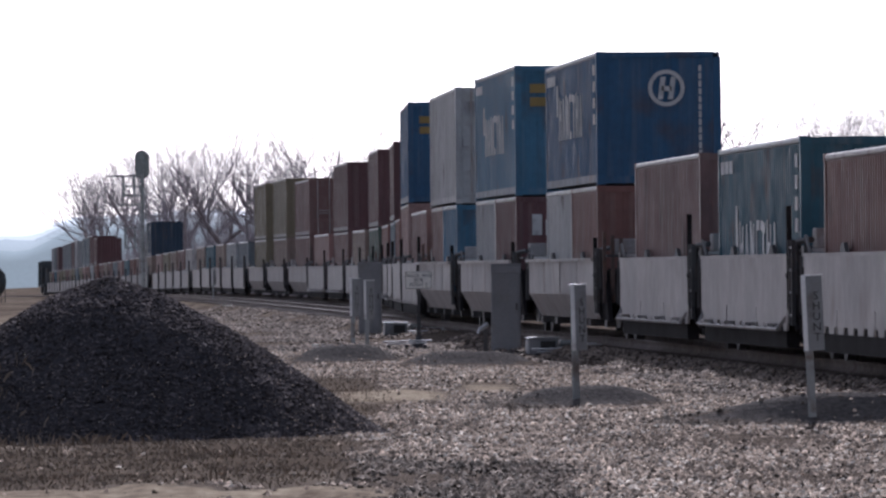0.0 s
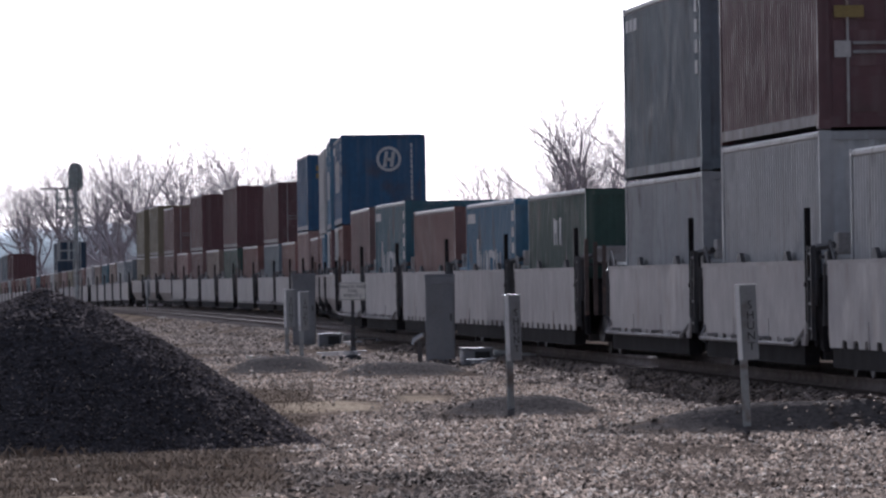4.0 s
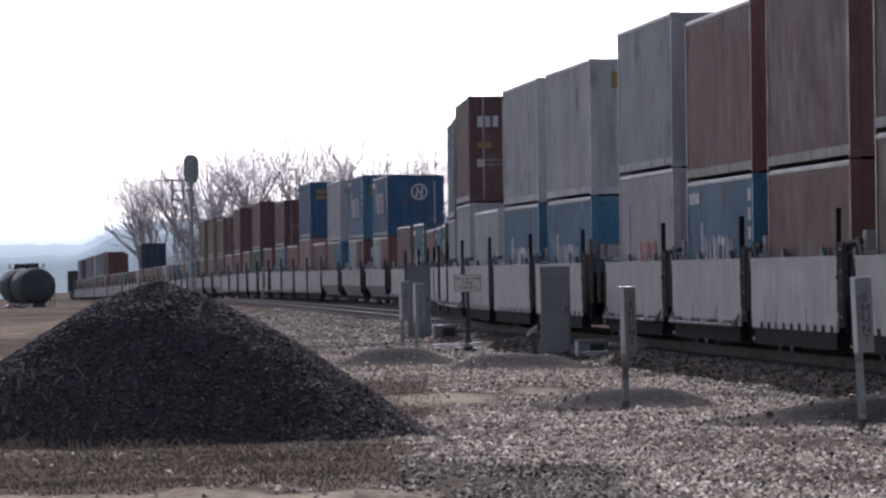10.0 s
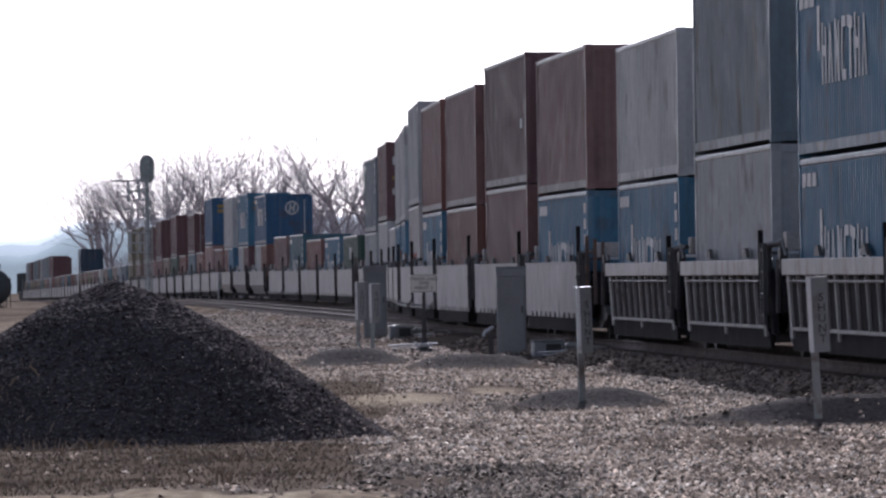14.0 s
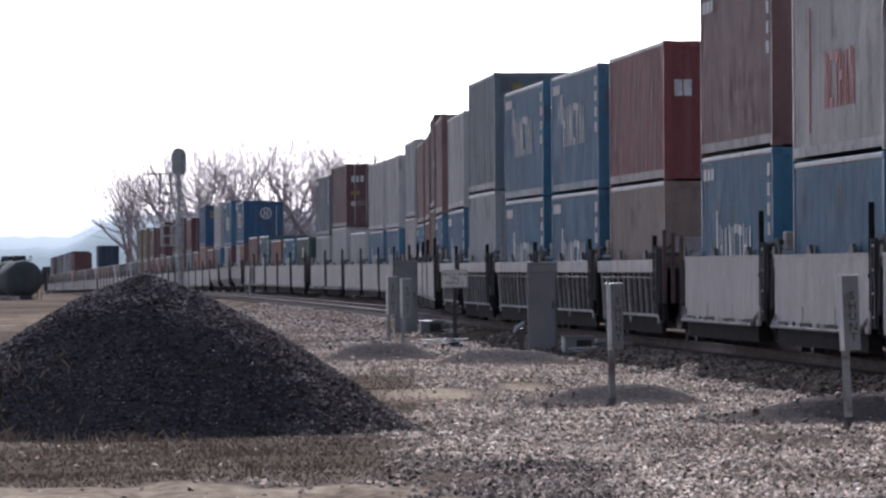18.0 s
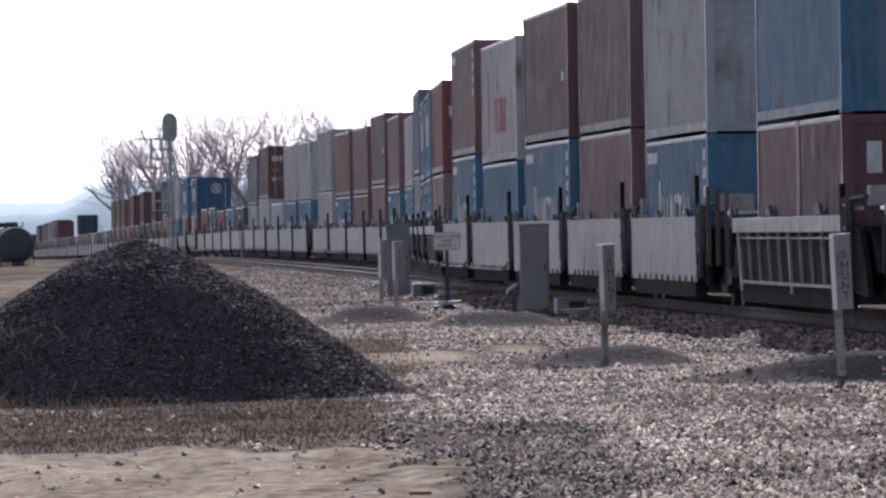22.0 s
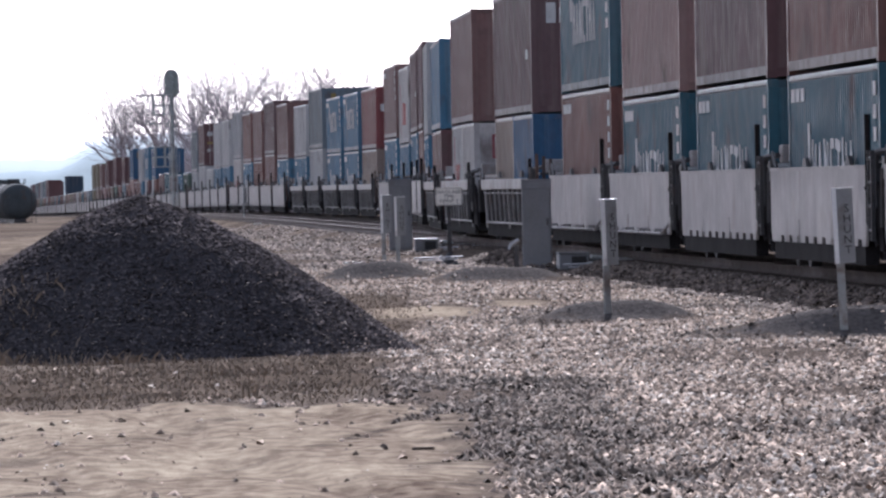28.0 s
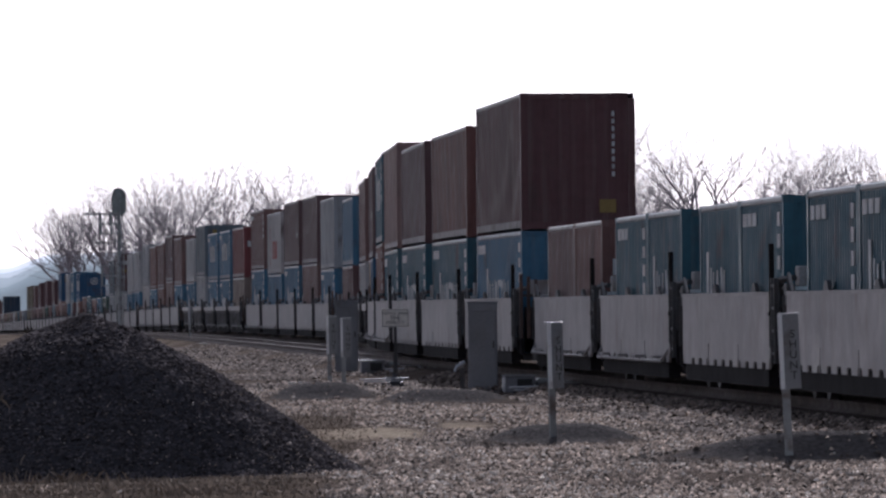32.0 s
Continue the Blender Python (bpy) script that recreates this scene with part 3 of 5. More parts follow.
    if tail:
        for i in range(3):
            part("stake", lambda bm: box(bm, -OUT + 0.05 + i * 0.14, -OUT + 0.12 + i * 0.14, -hl - 1.3 - i * 0.2, -hl - 1.22 - i * 0.2, 0.7, 2.05 - 0.06 * i), RUSTED, car)
        for i in range(2):
            part("stake", lambda bm: box(bm, OUT - 0.12 - i * 0.17, OUT - 0.02 - i * 0.17, -hl - 1.3 - i * 0.2, -hl - 1.18 - i * 0.2, 0.7, 2.2), RUSTED, car)
        part("brake_wheel", lambda bm: [rod(bm, (0.5 + 0.25 * math.cos(a), -hl - 1.5, 1.7 + 0.25 * math.sin(a)), (0.5 + 0.25 * math.cos(a + 0.53), -hl - 1.5, 1.7 + 0.25 * math.sin(a + 0.53)), 0.02, n=5) for a in [k * math.pi / 6 for k in range(12)]] + [rod(bm, (0.5, -hl - 1.5, 0.9), (0.5, -hl - 1.5, 1.7), 0.03)], STEEL, car)
        part("coupler", lambda bm: box(bm, -0.15, 0.15, -hl - 3.2, -hl - 1.0, 0.72, 1.0), RUSTED, car)
        add_truck(car, -hl - 0.9)
    for s in (-1, 1):
        part("end_web", lambda bm: prism(bm, [(-hl, 0.42), (-hl, TOP - 0.1), (-hl - gap * 0.5, TOP - 0.2), (-hl - gap * 0.7, 0.9), (-hl - gap * 0.9, 0.35)], 0, s * 1.32 - 0.04, s * 1.32 + 0.04), SHADESTEEL, car)
        part("air_pipe", lambda bm: [rod(bm, (s * (OUT - 0.1), -hl - 0.45, 0.95), (s * (OUT - 0.1), -hl - 0.45, TOP + 0.22), 0.05), rod(bm, (s * (OUT - 0.1), -hl - 0.45, TOP + 0.22), (s * (OUT - 0.25), -hl - 0.9, TOP + 0.25), 0.05)], STEEL, car)
        part("roller_bracket", lambda bm: [box(bm, s * (OUT - 0.05) - 0.06, s * (OUT - 0.05) + 0.06, hl + 0.1, hl + 0.4, TOP - 0.15, TOP + 0.16), rod(bm, (s * OUT, hl + 0.45, 0.7), (s * OUT, hl + 0.3, TOP), 0.045)], STEEL, car)
    part("brake_hose", lambda bm: rod(bm, (-0.9, -hl - gap, 0.8), (-0.3, -hl, 0.95), 0.05), STEEL, car)
    if not tail:
        add_truck(car, -(pitch / 2))
    return car


# ---- train: containers ----
CACHE = {}


def cached(key, build, mat, **kw):
    if key not in CACHE:
        CACHE[key] = mesh_of(key[0], build, mat, **kw)
    return CACHE[key]


def corrugated(bm, x, l, z0, z1, out, pitch=0.278, depth=0.045):
    """A trapezoid-pressed wall along y at x; out is +1 or -1."""
    n = int((l - 0.3) / pitch)
    st = (l - 0.3) / n
    ys = []
    for i in range(n):
        y = -l / 2 + 0.15 + i * st
        ys += [(y, 0), (y + st * 0.26, 0), (y + st * 0.5, depth), (y + st * 0.76, depth)]
    ys.append((l / 2 - 0.15, 0))
    prev = None
    for y, d in ys:
        a, b = bm.verts.new((x - out * d, y, z0)), bm.verts.new((x - out * d, y, z1))
        if prev:
            bm.faces.new((prev[0], a, b, prev[1]) if out > 0 else (a, prev[0], prev[1], b))
        prev = (a, b)


def end_panel(bm, y, z0, z1, out, depth=0.022):
    xs = []
    n = 8
    st = 2.2 / n
    for i in range(n):
        x = -1.1 + i * st
        xs += [(x, 0), (x + st * 0.3, 0), (x + st * 0.5, depth), (x + st * 0.8, depth)]
    xs.append((1.1, 0))
    prev = None
    for x, d in xs:
        a, b = bm.verts.new((x, y - out * d, z0)), bm.verts.new((x, y - out * d, z1))
        if prev:
            bm.faces.new((prev[0], a, b, prev[1]))
        prev = (a, b)


ADJ = {"blue": "faded blue", "hblue": "deep blue", "teal": "dark teal", "navy": "dark navy", "brown": "dull brown", "maroon": "dark maroon", "red": "faded red", "rust": "rust-brown",
       "purple": "purple-brown", "grey": "streaked grey", "lightgrey": "weathered light grey", "slate": "dark slate-grey", "white": "scuffed off-white", "green": "dark green", "tan": "pale tan-grey", "olive": "dull olive", "pink": "faded pinkish-brown"}


def container(colour, length=12.19, height=2.59, end="blank", marks=(), where="standing in a well car"):
    """Shipping container; origin under the middle of its floor."""
    l, h, p = length, height, paint(colour)
    c = thing("shipping_container", "%s corrugated steel %s container %s" % (ADJ[colour], "short" if l < 8 else ("tall" if h > 2.7 else "long"), where), "container", "containers of the train")
    W = 1.219
    key = (l, h, colour)
    for s in (-1, 1):
        part("side_wall", cached(("side_wall", s) + key, lambda bm: corrugated(bm, s * (W - 0.012), l, 0.2, h - 0.1, s), p), None, c)
        part("bottom_rail", cached(("bottom_rail", s) + key, lambda bm: box(bm, min(s * W, s * (W - 0.06)), max(s * W, s * (W - 0.06)), -l / 2 + 0.17, l / 2 - 0.17, 0.05, 0.20), sill(colour)), None, c)
        part("top_rail", cached(("top_rail", s) + key, lambda bm: box(bm, min(s * W, s * (W - 0.06)), max(s * W, s * (W - 0.06)), -l / 2 + 0.17, l / 2 - 0.17, h - 0.11, h - 0.005), paled(colour), bevel=0.028), None, c)
    part("roof", cached(("roof",) + key, lambda bm: box(bm, -W + 0.03, W - 0.03, -l / 2 + 0.1, l / 2 - 0.1, h - 0.05, h - 0.022), p), None, c)
    part("floor", cached(("floor",) + key, lambda bm: box(bm, -W + 0.06, W - 0.06, -l / 2 + 0.12, l / 2 - 0.12, 0.06, 0.16), STEEL), None, c)
    for sy in (-1, 1):
        y0, y1 = sorted((sy * l / 2, sy * (l / 2 - 0.1)))
        for nm, z0, z1 in (("header", h - 0.13, h - 0.01), ("end_sill", 0.02, 0.16)):
            part(nm, cached((nm, sy) + key, lambda bm: box(bm, -W + 0.15, W - 0.15, y0, y1, z0, z1), p), None, c)
        for sx in (-1, 1):
            x0, x1 = sorted((sx * W, sx * (W - 0.15)))
            y2, y3 = sorted((sy * l / 2, sy * (l / 2 - 0.17)))
            po = part("corner_post", cached(("corner_post", sx, sy) + key, lambda bm: box(bm, x0, x1, y2, y3, 0.12, h - 0.12), p), None, c)
            if sx < 0:
                for z in (0.0, h - 0.12):
                    part("casting", cached(("casting", sx, sy, z) + key, lambda bm: box(bm, *sorted((sx * (W + 0.004), sx * (W - 0.165))), *sorted((sy * (l / 2 + 0.004), sy * (l / 2 - 0.18))), z, z + 0.12), p), None, po)
    part("front_wall", cached(("front_wall",) + key, lambda bm: end_panel(bm, l / 2 - 0.03, 0.15, h - 0.12, 1), p), None, c)
    if end == "door":
        for s in (-1, 1):
            d = part("door", cached(("door", s) + key, lambda bm: box(bm, *sorted((s * 0.01, s * (W - 0.15))), -l / 2 + 0.03, -l / 2 + 0.07, 0.15, h - 0.12), p), None, c)
            for i in range(4):
                z = 0.22 + i * (h - 0.45) / 4
                part("door_panel", cached(("door_panel", s, i) + key, lambda bm: box(bm, *sorted((s * 0.06, s * (W - 0.2))), -l / 2 + 0.015, -l / 2 + 0.03, z, z + (h - 0.5) / 4 * 0.8), p), None, d)
            for x in (0.28, 0.82):
                r = part("lock_rod", cached(("lock_rod", s, x) + key, lambda bm: rod(bm, (s * x, -l / 2 - 0.015, 0.06), (s * x, -l / 2 - 0.015, h - 0.05), 0.02), BAND), None, d)
            part("lock_handle", cached(("lock_handle", s, h), lambda bm: [box(bm, *sorted((s * 0.3, s * 0.75)), -l / 2 - 0.04, -l / 2 - 0.01, z, z + 0.04) for z in (1.0, 1.12)], RIB), None, d)
    else:
        part("end_wall", cached(("end_wall",) + key, lambda bm: end_panel(bm, -l / 2 + 0.02, 0.15, h - 0.12, -1), p), None, c)
    X = -W - 0.006
    Y = -l / 2 - (0.045 if end == "door" else 0.006)

    def side_bars(name, y, z, w, hh, n, gap_, mat, tall=False):
        for i in range(n):
            q = (y - i * (w + gap_), z) if not tall else (y, z - i * (hh + gap_))
            part(name, cached((name, l, h, q, w, hh), lambda bm: box(bm, X, X + 0.012, q[0] - w, q[0], q[1], q[1] + hh), mat), None, c)

    def end_bars(name, x, z, w, hh, n, gap_, mat, tall=False):
        for i in range(n):
            q = (x + i * (w + gap_), z) if not tall else (x, z - i * (hh + gap_))
            part(name, cached((name, l, h, end, q, w, hh), lambda bm: box(bm, q[0], q[0] + w, Y, Y + 0.012, q[1], q[1] + hh), mat), None, c)
    def glyph(name, y, z, tall, i, mat, stroke=0.15, step=0.42):
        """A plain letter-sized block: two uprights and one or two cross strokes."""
        w = step + stroke
        a, b = stroke / w, stroke / tall
        forms = (
            [(0, 0), (a, 0), (a, 0.45), (1 - a, 0.45), (1 - a, 0), (1, 0), (1, 0.92), (1 - a, 0.92), (1 - a, 0.45 + b), (a, 0.45 + b), (a, 1), (0, 1)],
            [(0, 0), (a, 0), (0.5, 0.75), (1 - a, 0), (1, 0), (0.6, 0.95), (0.4, 0.95)],
            [(0, 0), (a, 0), (a, 0.6), (1 - a, 0), (1, 0), (1, 0.95), (1 - a, 0.95), (1 - a, 0.4), (a, 1), (0, 1)],
            [(0.2, 0), (0.95, 0), (1, b), (0.3, b), (a, 0.3), (a, 0.7), (0.3, 1 - b), (1, 1 - b), (0.95, 1), (0.2, 1), (0, 0.8), (0, 0.2)],
            [(0.4, 0), (0.4 + a, 0), (0.4 + a, 0.94 - b), (1, 0.94 - b), (1, 0.94), (-0.1, 1), (-0.1, 1 - b), (0.4, 0.95 - b)])

        def build(bm):
            prism(bm, [(y - u * w, z + v * tall) for u, v in forms[i % 5]], 0, X, X + 0.012)
        part(name, cached((name, l, h, y, z, i), build, mat), None, c)
    for m in marks:
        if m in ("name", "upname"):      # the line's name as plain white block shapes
            k = 7 if l > 8 else 3
            z = {"name": 0.68 if h < 2.7 else 0.8, "upname": 1.0}[m]
            for i in range(k):
                glyph("name_shape", (2.75 if l > 8 else 1.4) - i * 0.82, z, 0.9, i, MARK)
            side_bars("name_mark", (2.75 if l > 8 else 1.4) + 0.55, z + 0.5, 0.3, 0.65, 1, 0.1, MARK)
        if m == "twobars":
            glyph("name_shape", 0.5, 1.6, 0.5, 0, MARK, 0.22, 0.5)
            side_bars("name_bar", -0.7, 1.6, 0.3, 0.5, 1, 0.3, MARK)
        if m == "code":      # owner's code, high at the far end, and a column at the near end
            side_bars("code_bar", l / 2 - 0.5, h - 0.42, 0.5, 0.2, 3, 0.18, MARK)
            side_bars("code_column", -l / 2 + 0.75, h - 0.45, 0.34, 0.2, 4, 0.12, MARK, True)
        if m == "redname":
            for i in range(6 if l > 8 else 3):
                glyph("red_shape", l * 0.12 - i * 0.68, 0.72, 0.85, i + 2, REDMARK, 0.15, 0.36)
            side_bars("red_line", l * 0.3, 0.4, 0.16, 1.9, 1, 0, REDMARK)
        if m == "ring":
            part("logo_ring", cached(("logo_ring", h), lambda bm: [prism(bm, [(0.15 + r * math.cos(a), h - 0.72 + r * math.sin(a)) for r, a in ((0.36, t), (0.36, t + 0.27), (0.28, t + 0.27), (0.28, t))], 1, Y, Y + 0.01) for t in [i * 2 * math.pi / 24 for i in range(24)]], MARK), None, c)
            part("logo_shape", cached(("logo_shape", h), lambda bm: [prism(bm, [(0.15 + dx, h - 0.94), (0.15 + dx + 0.1, h - 0.94), (0.15 + dx + 0.16, h - 0.5), (0.15 + dx + 0.06, h - 0.5)], 1, Y, Y + 0.01) for dx in (-0.17, 0.03)] + [box(bm, 0.05, 0.26, Y, Y + 0.01, h - 0.78, h - 0.68)], MARK), None, c)
            end_bars("code_column", 0.78, h - 0.4, 0.055, 0.12, 12, 0.03, MARK, True)
        if m == "doorname":
            end_bars("name_bar", -0.98, h - 0.85, 0.15, 0.3, 3, 0.06, MARK)
            end_bars("notice", -1.0, h - 1.42, 0.4, 0.16, 1, 0, YELLOW)
            end_bars("plate", -1.0, h - 1.95, 0.22, 0.22, 1, 0, BAND)
            end_bars("code_bar", 0.42, h - 0.72, 0.6, 0.1, 1, 0, MARK)
            end_bars("code_lines", 0.42, h - 1.2, 0.5, 0.07, 4, 0.06, BAND, True)
        if m == "yellow":
            end_bars("notice", -0.88, h - 0.62, 0.52, 0.2, 2, 0.1, YELLOW, True)
        if m == "yellowtag":
            end_bars("notice", -0.76, h - 0.62, 0.24, 0.34, 1, 0, YELLOW)
        if m == "yellowlow":
            end_bars("notice", 0.45, 0.35, 0.35, 0.28, 1, 0, YELLOW)
            end_bars("code_column", 0.72, h - 0.5, 0.06, 0.1, 9, 0.06, MARK, True)
        if m == "plate":
            end_bars("plate", -1.02, h - 1.03, 0.15, 0.3, 2, 0.02, MARK)
        if m == "redlogo":
            x0, z0 = -0.75, h - 0.92
            part("logo_frame", cached(("logo_frame", h), lambda bm: [box(bm, x0, x0 + 0.5, Y, Y + 0.012, z0, z0 + 0.07), box(bm, x0, x0 + 0.5, Y, Y + 0.012, z0 + 0.55, z0 + 0.62), box(bm, x0, x0 + 0.07, Y, Y + 0.012, z0 + 0.07, z0 + 0.55), box(bm, x0 + 0.43, x0 + 0.5, Y, Y + 0.012, z0 + 0.07, z0 + 0.55)], LOGORED), None, c)
            part("logo_shape", cached(("redlogo_shape", h), lambda bm: prism(bm, [(x0 + 0.12, z0 + 0.12), (x0 + 0.38, z0 + 0.12), (x0 + 0.3, z0 + 0.31), (x0 + 0.38, z0 + 0.5), (x0 + 0.12, z0 + 0.5), (x0 + 0.2, z0 + 0.31)], 1, Y, Y + 0.012), LOGORED), None, c)
        if m == "lowname":
            for i in range(3):
                end_bars("name_bar", -0.86 + i * 0.3, h - 0.86 + (0.0, 0.0, 0.02)[i], 0.22, (0.46, 0.34, 0.36)[i], 1, 0, MARK)
        if m == "tag":
            side_bars("tag", -l / 2 + 1.6, 1.25, 0.45, 0.2, 1, 0, MARK)
        if m == "lines":
            end_bars("code_lines", 0.3, h - 0.6, 0.6, 0.08, 4, 0.07, MARK, True)
    return c


# ---- the consist ----
# near end of each load behind the reference load (m), car kind, pitch, lower loads, upper load
B40, S20 = 12.19, 6.058
CONSIST = []


def put(pos, kind, lower, upper=None, pitch=15.2):
    CONSIST.append((pos, kind, pitch, lower, upper))


HC = 2.90
rnd = random.Random(5)
far_cols = ["tan", "pink", "olive", "brown", "grey", "tan", "rust", "white", "teal", "slate"]
# far ahead, up to the engines
p = -238.6 - 19.5
i = 0
while p > -815:
    up = None
    if abs(p + 421.6) < 8:
        up = ("navy", B40, 2.59, "blank", ())
    if -800 < p < -570 and i % 6:
        up = ("maroon" if p > -600 else rnd.choice(["slate", "purple", "grey"]), B40, HC if p < -590 else 2.59, "blank", ())
    put(p if not (up and up[0] == "navy") else -421.6, "notch" if (i // 5) % 2 == 0 else "step", [(rnd.choice(far_cols), B40, 2.59, "blank", ())], up, 15.2)
    p -= 19.4 if i % 5 == 4 else 15.2
    i += 1
put(-238.6, "chamfer", [("olive", B40, 2.59, "blank", ())], ("olive", B40, HC, "blank", ()), 20.3)
put(-218.6, "chamfer", [("tan", B40, 2.59, "blank", ())], ("olive", B40, HC, "blank", ()), 20.3)
put(-198.2, "chamfer", [("brown", B40, 2.59, "blank", ())], ("brown", B40, 2.59, "door", ("lines",)), 20.3)
put(-182.4, "step", [("pink", B40, 2.59, "blank", ())])
put(-166.2, "step", [("brown", B40, 2.59, "blank", ())], ("maroon", B40, HC, "blank", ()))
put(-150.3, "notch", [("tan", B40, 2.59, "blank", ())])
put(-133.7, "notch", [("green", B40, 2.59, "blank", ())], ("maroon", B40, HC, "blank", ()))
put(-116.8, "notch", [("rust", B40, 2.59, "blank", ())])
put(-99.5, "step", [("slate", B40, 2.59, "blank", ())], ("maroon", B40, 2.59, "door", ("lines",)))
put(-84.5, "step", [("rust", B40, 2.59, "blank", ())])
put(-69.4, "notch", [("pink", B40, HC, "blank", ())], ("hblue", B40, HC, "blank", ("yellow",)))
put(-54.6, "notch", [("brown", B40, 2.59, "blank", ())])
put(-39.8, "chamfer", [("brown", S20, 2.59, "blank", ()), ("blue", S20, 2.59, "blank", ())], ("lightgrey", B40, HC, "door", ("lines",)), 20.3)
put(-20.4, "chamfer", [("grey", S20, 2.59, "blank", ()), ("maroon", S20, 2.59, "blank", ("lowname",))], ("blue", B40, HC, "blank", ("upname", "code", "yellow")), 20.3)
put(0.0, "chamfer", [("lightgrey", S20, 2.59, "blank", ()), ("rust", S20, 2.59, "blank", ())], ("hblue", B40, 2.59, "blank", ("upname", "code", "ring")), 20.3)
put(20.3, "step", [("brown", B40, HC, "blank", ())])
put(35.5, "step", [("teal", B40, HC, "blank", ("name", "code"))])
put(50.7, "notch", [("rust", B40, 2.59, "blank", ())])
put(65.9, "notch", [("blue", B40, 2.59, "blank", ("name", "code"))])
put(81.2, "notch", [("green", B40, 2.59, "blank", ("twobars",))])
put(100.7, "step", [("grey", B40, 2.59, "blank", ())], ("slate", B40, HC, "blank", ("code",)))
put(115.6, "step", [("lightgrey", B40, HC, "blank", ())], ("maroon", B40, HC, "door", ("doorname",)))
put(131.0, "notch", [("lightgrey", B40, 2.59, "blank", ())])
put(146.0, "notch", [("blue", B40, 2.59, "blank", ("name",))], ("lightgrey", B40, HC, "blank", ()))
put(160.8, "notch", [("blue", B40, 2.59, "blank", ("name",))], ("lightgrey", B40, HC, "blank", ("yellowtag",)))
put(179.9, "step", [("white", B40, HC, "door", ("redname",))], ("grey", B40, HC, "blank", ()))
put(195.0, "step", [("blue", B40, 2.59, "blank", ("name", "code"))], ("rust", B40, HC, "blank", ()))
put(209.7, "notch", [("rust", B40, 2.59, "blank", ())], ("brown", B40, HC, "blank", ()))
put(225.1, "notch", [("brown", B40, HC, "blank", ())], ("purple", B40, HC, "blank", ("tag",)))
put(240.2, "notch", [("blue", B40, 2.59, "blank", ("name", "code"))], ("brown", B40, HC, "blank", ()))
put(259.4, "ribbed", [("blue", B40, 2.59, "blank", ("name", "code"))], ("lightgrey", B40, 2.59, "blank", ()))
put(274.5, "ribbed", [("grey", B40, HC, "blank", ())], ("slate", B40, HC, "blank", ("yellowtag",)))
put(290.5, "ribbed", [("blue", B40, 2.59, "blank", ("name", "code"))], ("blue", B40, 2.59, "blank", ("upname", "code")))
put(305.0, "ribbed", [("blue", B40, 2.59, "blank", ("name", "code"))], ("blue", B40, 2.59, "blank", ("upname", "code")))
put(320.0, "ribbed", [("tan", B40, 2.59, "blank", ())], ("red", B40, 2.59, "blank", ("plate",)))
put(339.5, "step", [("blue", B40, HC, "blank", ("name", "code"))], ("brown", B40, HC, "blank", ("code",)))
put(354.8, "step", [("blue", B40, 2.59, "blank", ())], ("white", B40, HC, "door", ("redname",)))
put(369.4, "notch", [("blue", B40, HC, "blank", ("name", "code"))], ("purple", B40, HC, "blank", ("tag",)))
put(384.4, "notch", [("brown", B40, HC, "blank", ())], ("purple", B40, HC, "blank", ()))
put(399.7, "notch", [("blue", B40, 2.59, "blank", ("name", "code"))], ("grey", B40, HC, "blank", ("yellowtag",)))
put(420.3, "ribbed3", [("brown", S20, 2.59, "blank", ()), ("maroon", S20, 2.59, "blank", ("lowname",))], ("blue", B40, 2.59, "blank", ("ring",)), 21.3)
put(442.0, "ribbed3", [("lightgrey", S20, 2.59, "blank", ("redname",)), ("white", S20, 2.59, "blank", ("redlogo",))], ("brown", B40, HC, "blank", ()), 21.3)
put(463.3, "ribbed3", [("tan", S20, 2.59, "blank", ()), ("hblue", S20, 2.59, "blank", ())], ("purple", B40, HC, "blank", ("lowname", "tag")), 21.3)
put(483.7, "step", [("rust", B40, HC, "blank", ("code",))], ("teal", B40, 2.59, "blank", ("upname", "code")))
put(498.7, "step", [("teal", B40, 2.59, "blank", ("name", "code"))], ("pink", B40, HC, "blank", ()))
put(514.0, "notch", [("teal", B40, 2.59, "blank", ("name", "code"))], ("purple", B40, 2.59, "blank", ()))
put(529.2, "notch", [("teal", B40, 2.59, "blank", ("name", "code"))], ("rust", B40, 2.59, "blank", ()))
put(544.4, "notch", [("blue", B40, 2.59, "blank", ("name", "code"))], ("maroon", B40, HC, "blank", ("yellowlow",)))
put(563.2, "step", [("brown", S20, 2.59, "blank", ()), ("rust", S20, 2.59, "blank", ("plate",))])
put(578.2, "step", [("teal", S20, 2.59, "blank", ("code",)), ("teal", S20, 2.59, "blank", ("name",))])
put(593.4, "notch", [("teal", S20, 2.59, "blank", ("name",)), ("teal", S20, 2.59, "blank", ("code",))])
put(608.6, "notch", [("teal", S20, 2.59, "blank", ("code",)), ("teal", S20, 2.59, "blank", ("name", "code"))])
put(623.8, "notch", [("teal", B40, 2.59, "blank", ("name", "code"))])

TAILS = (0.0, 81.2, 160.8, 240.2, 320.0, 399.7, 463.3, 544.4, -54.6, -133.7)     # last platform of each car
FLOOR = 0.38          # container floor above the rail
MOVING = []           # object, offset from the load's near end, height over ground
CARS = {}
COPIES = {}


def placed(cache, key, build):
    if key not in cache:
        cache[key] = build()
        return cache[key]
    return copy_thing(cache[key], Matrix.Identity(4))


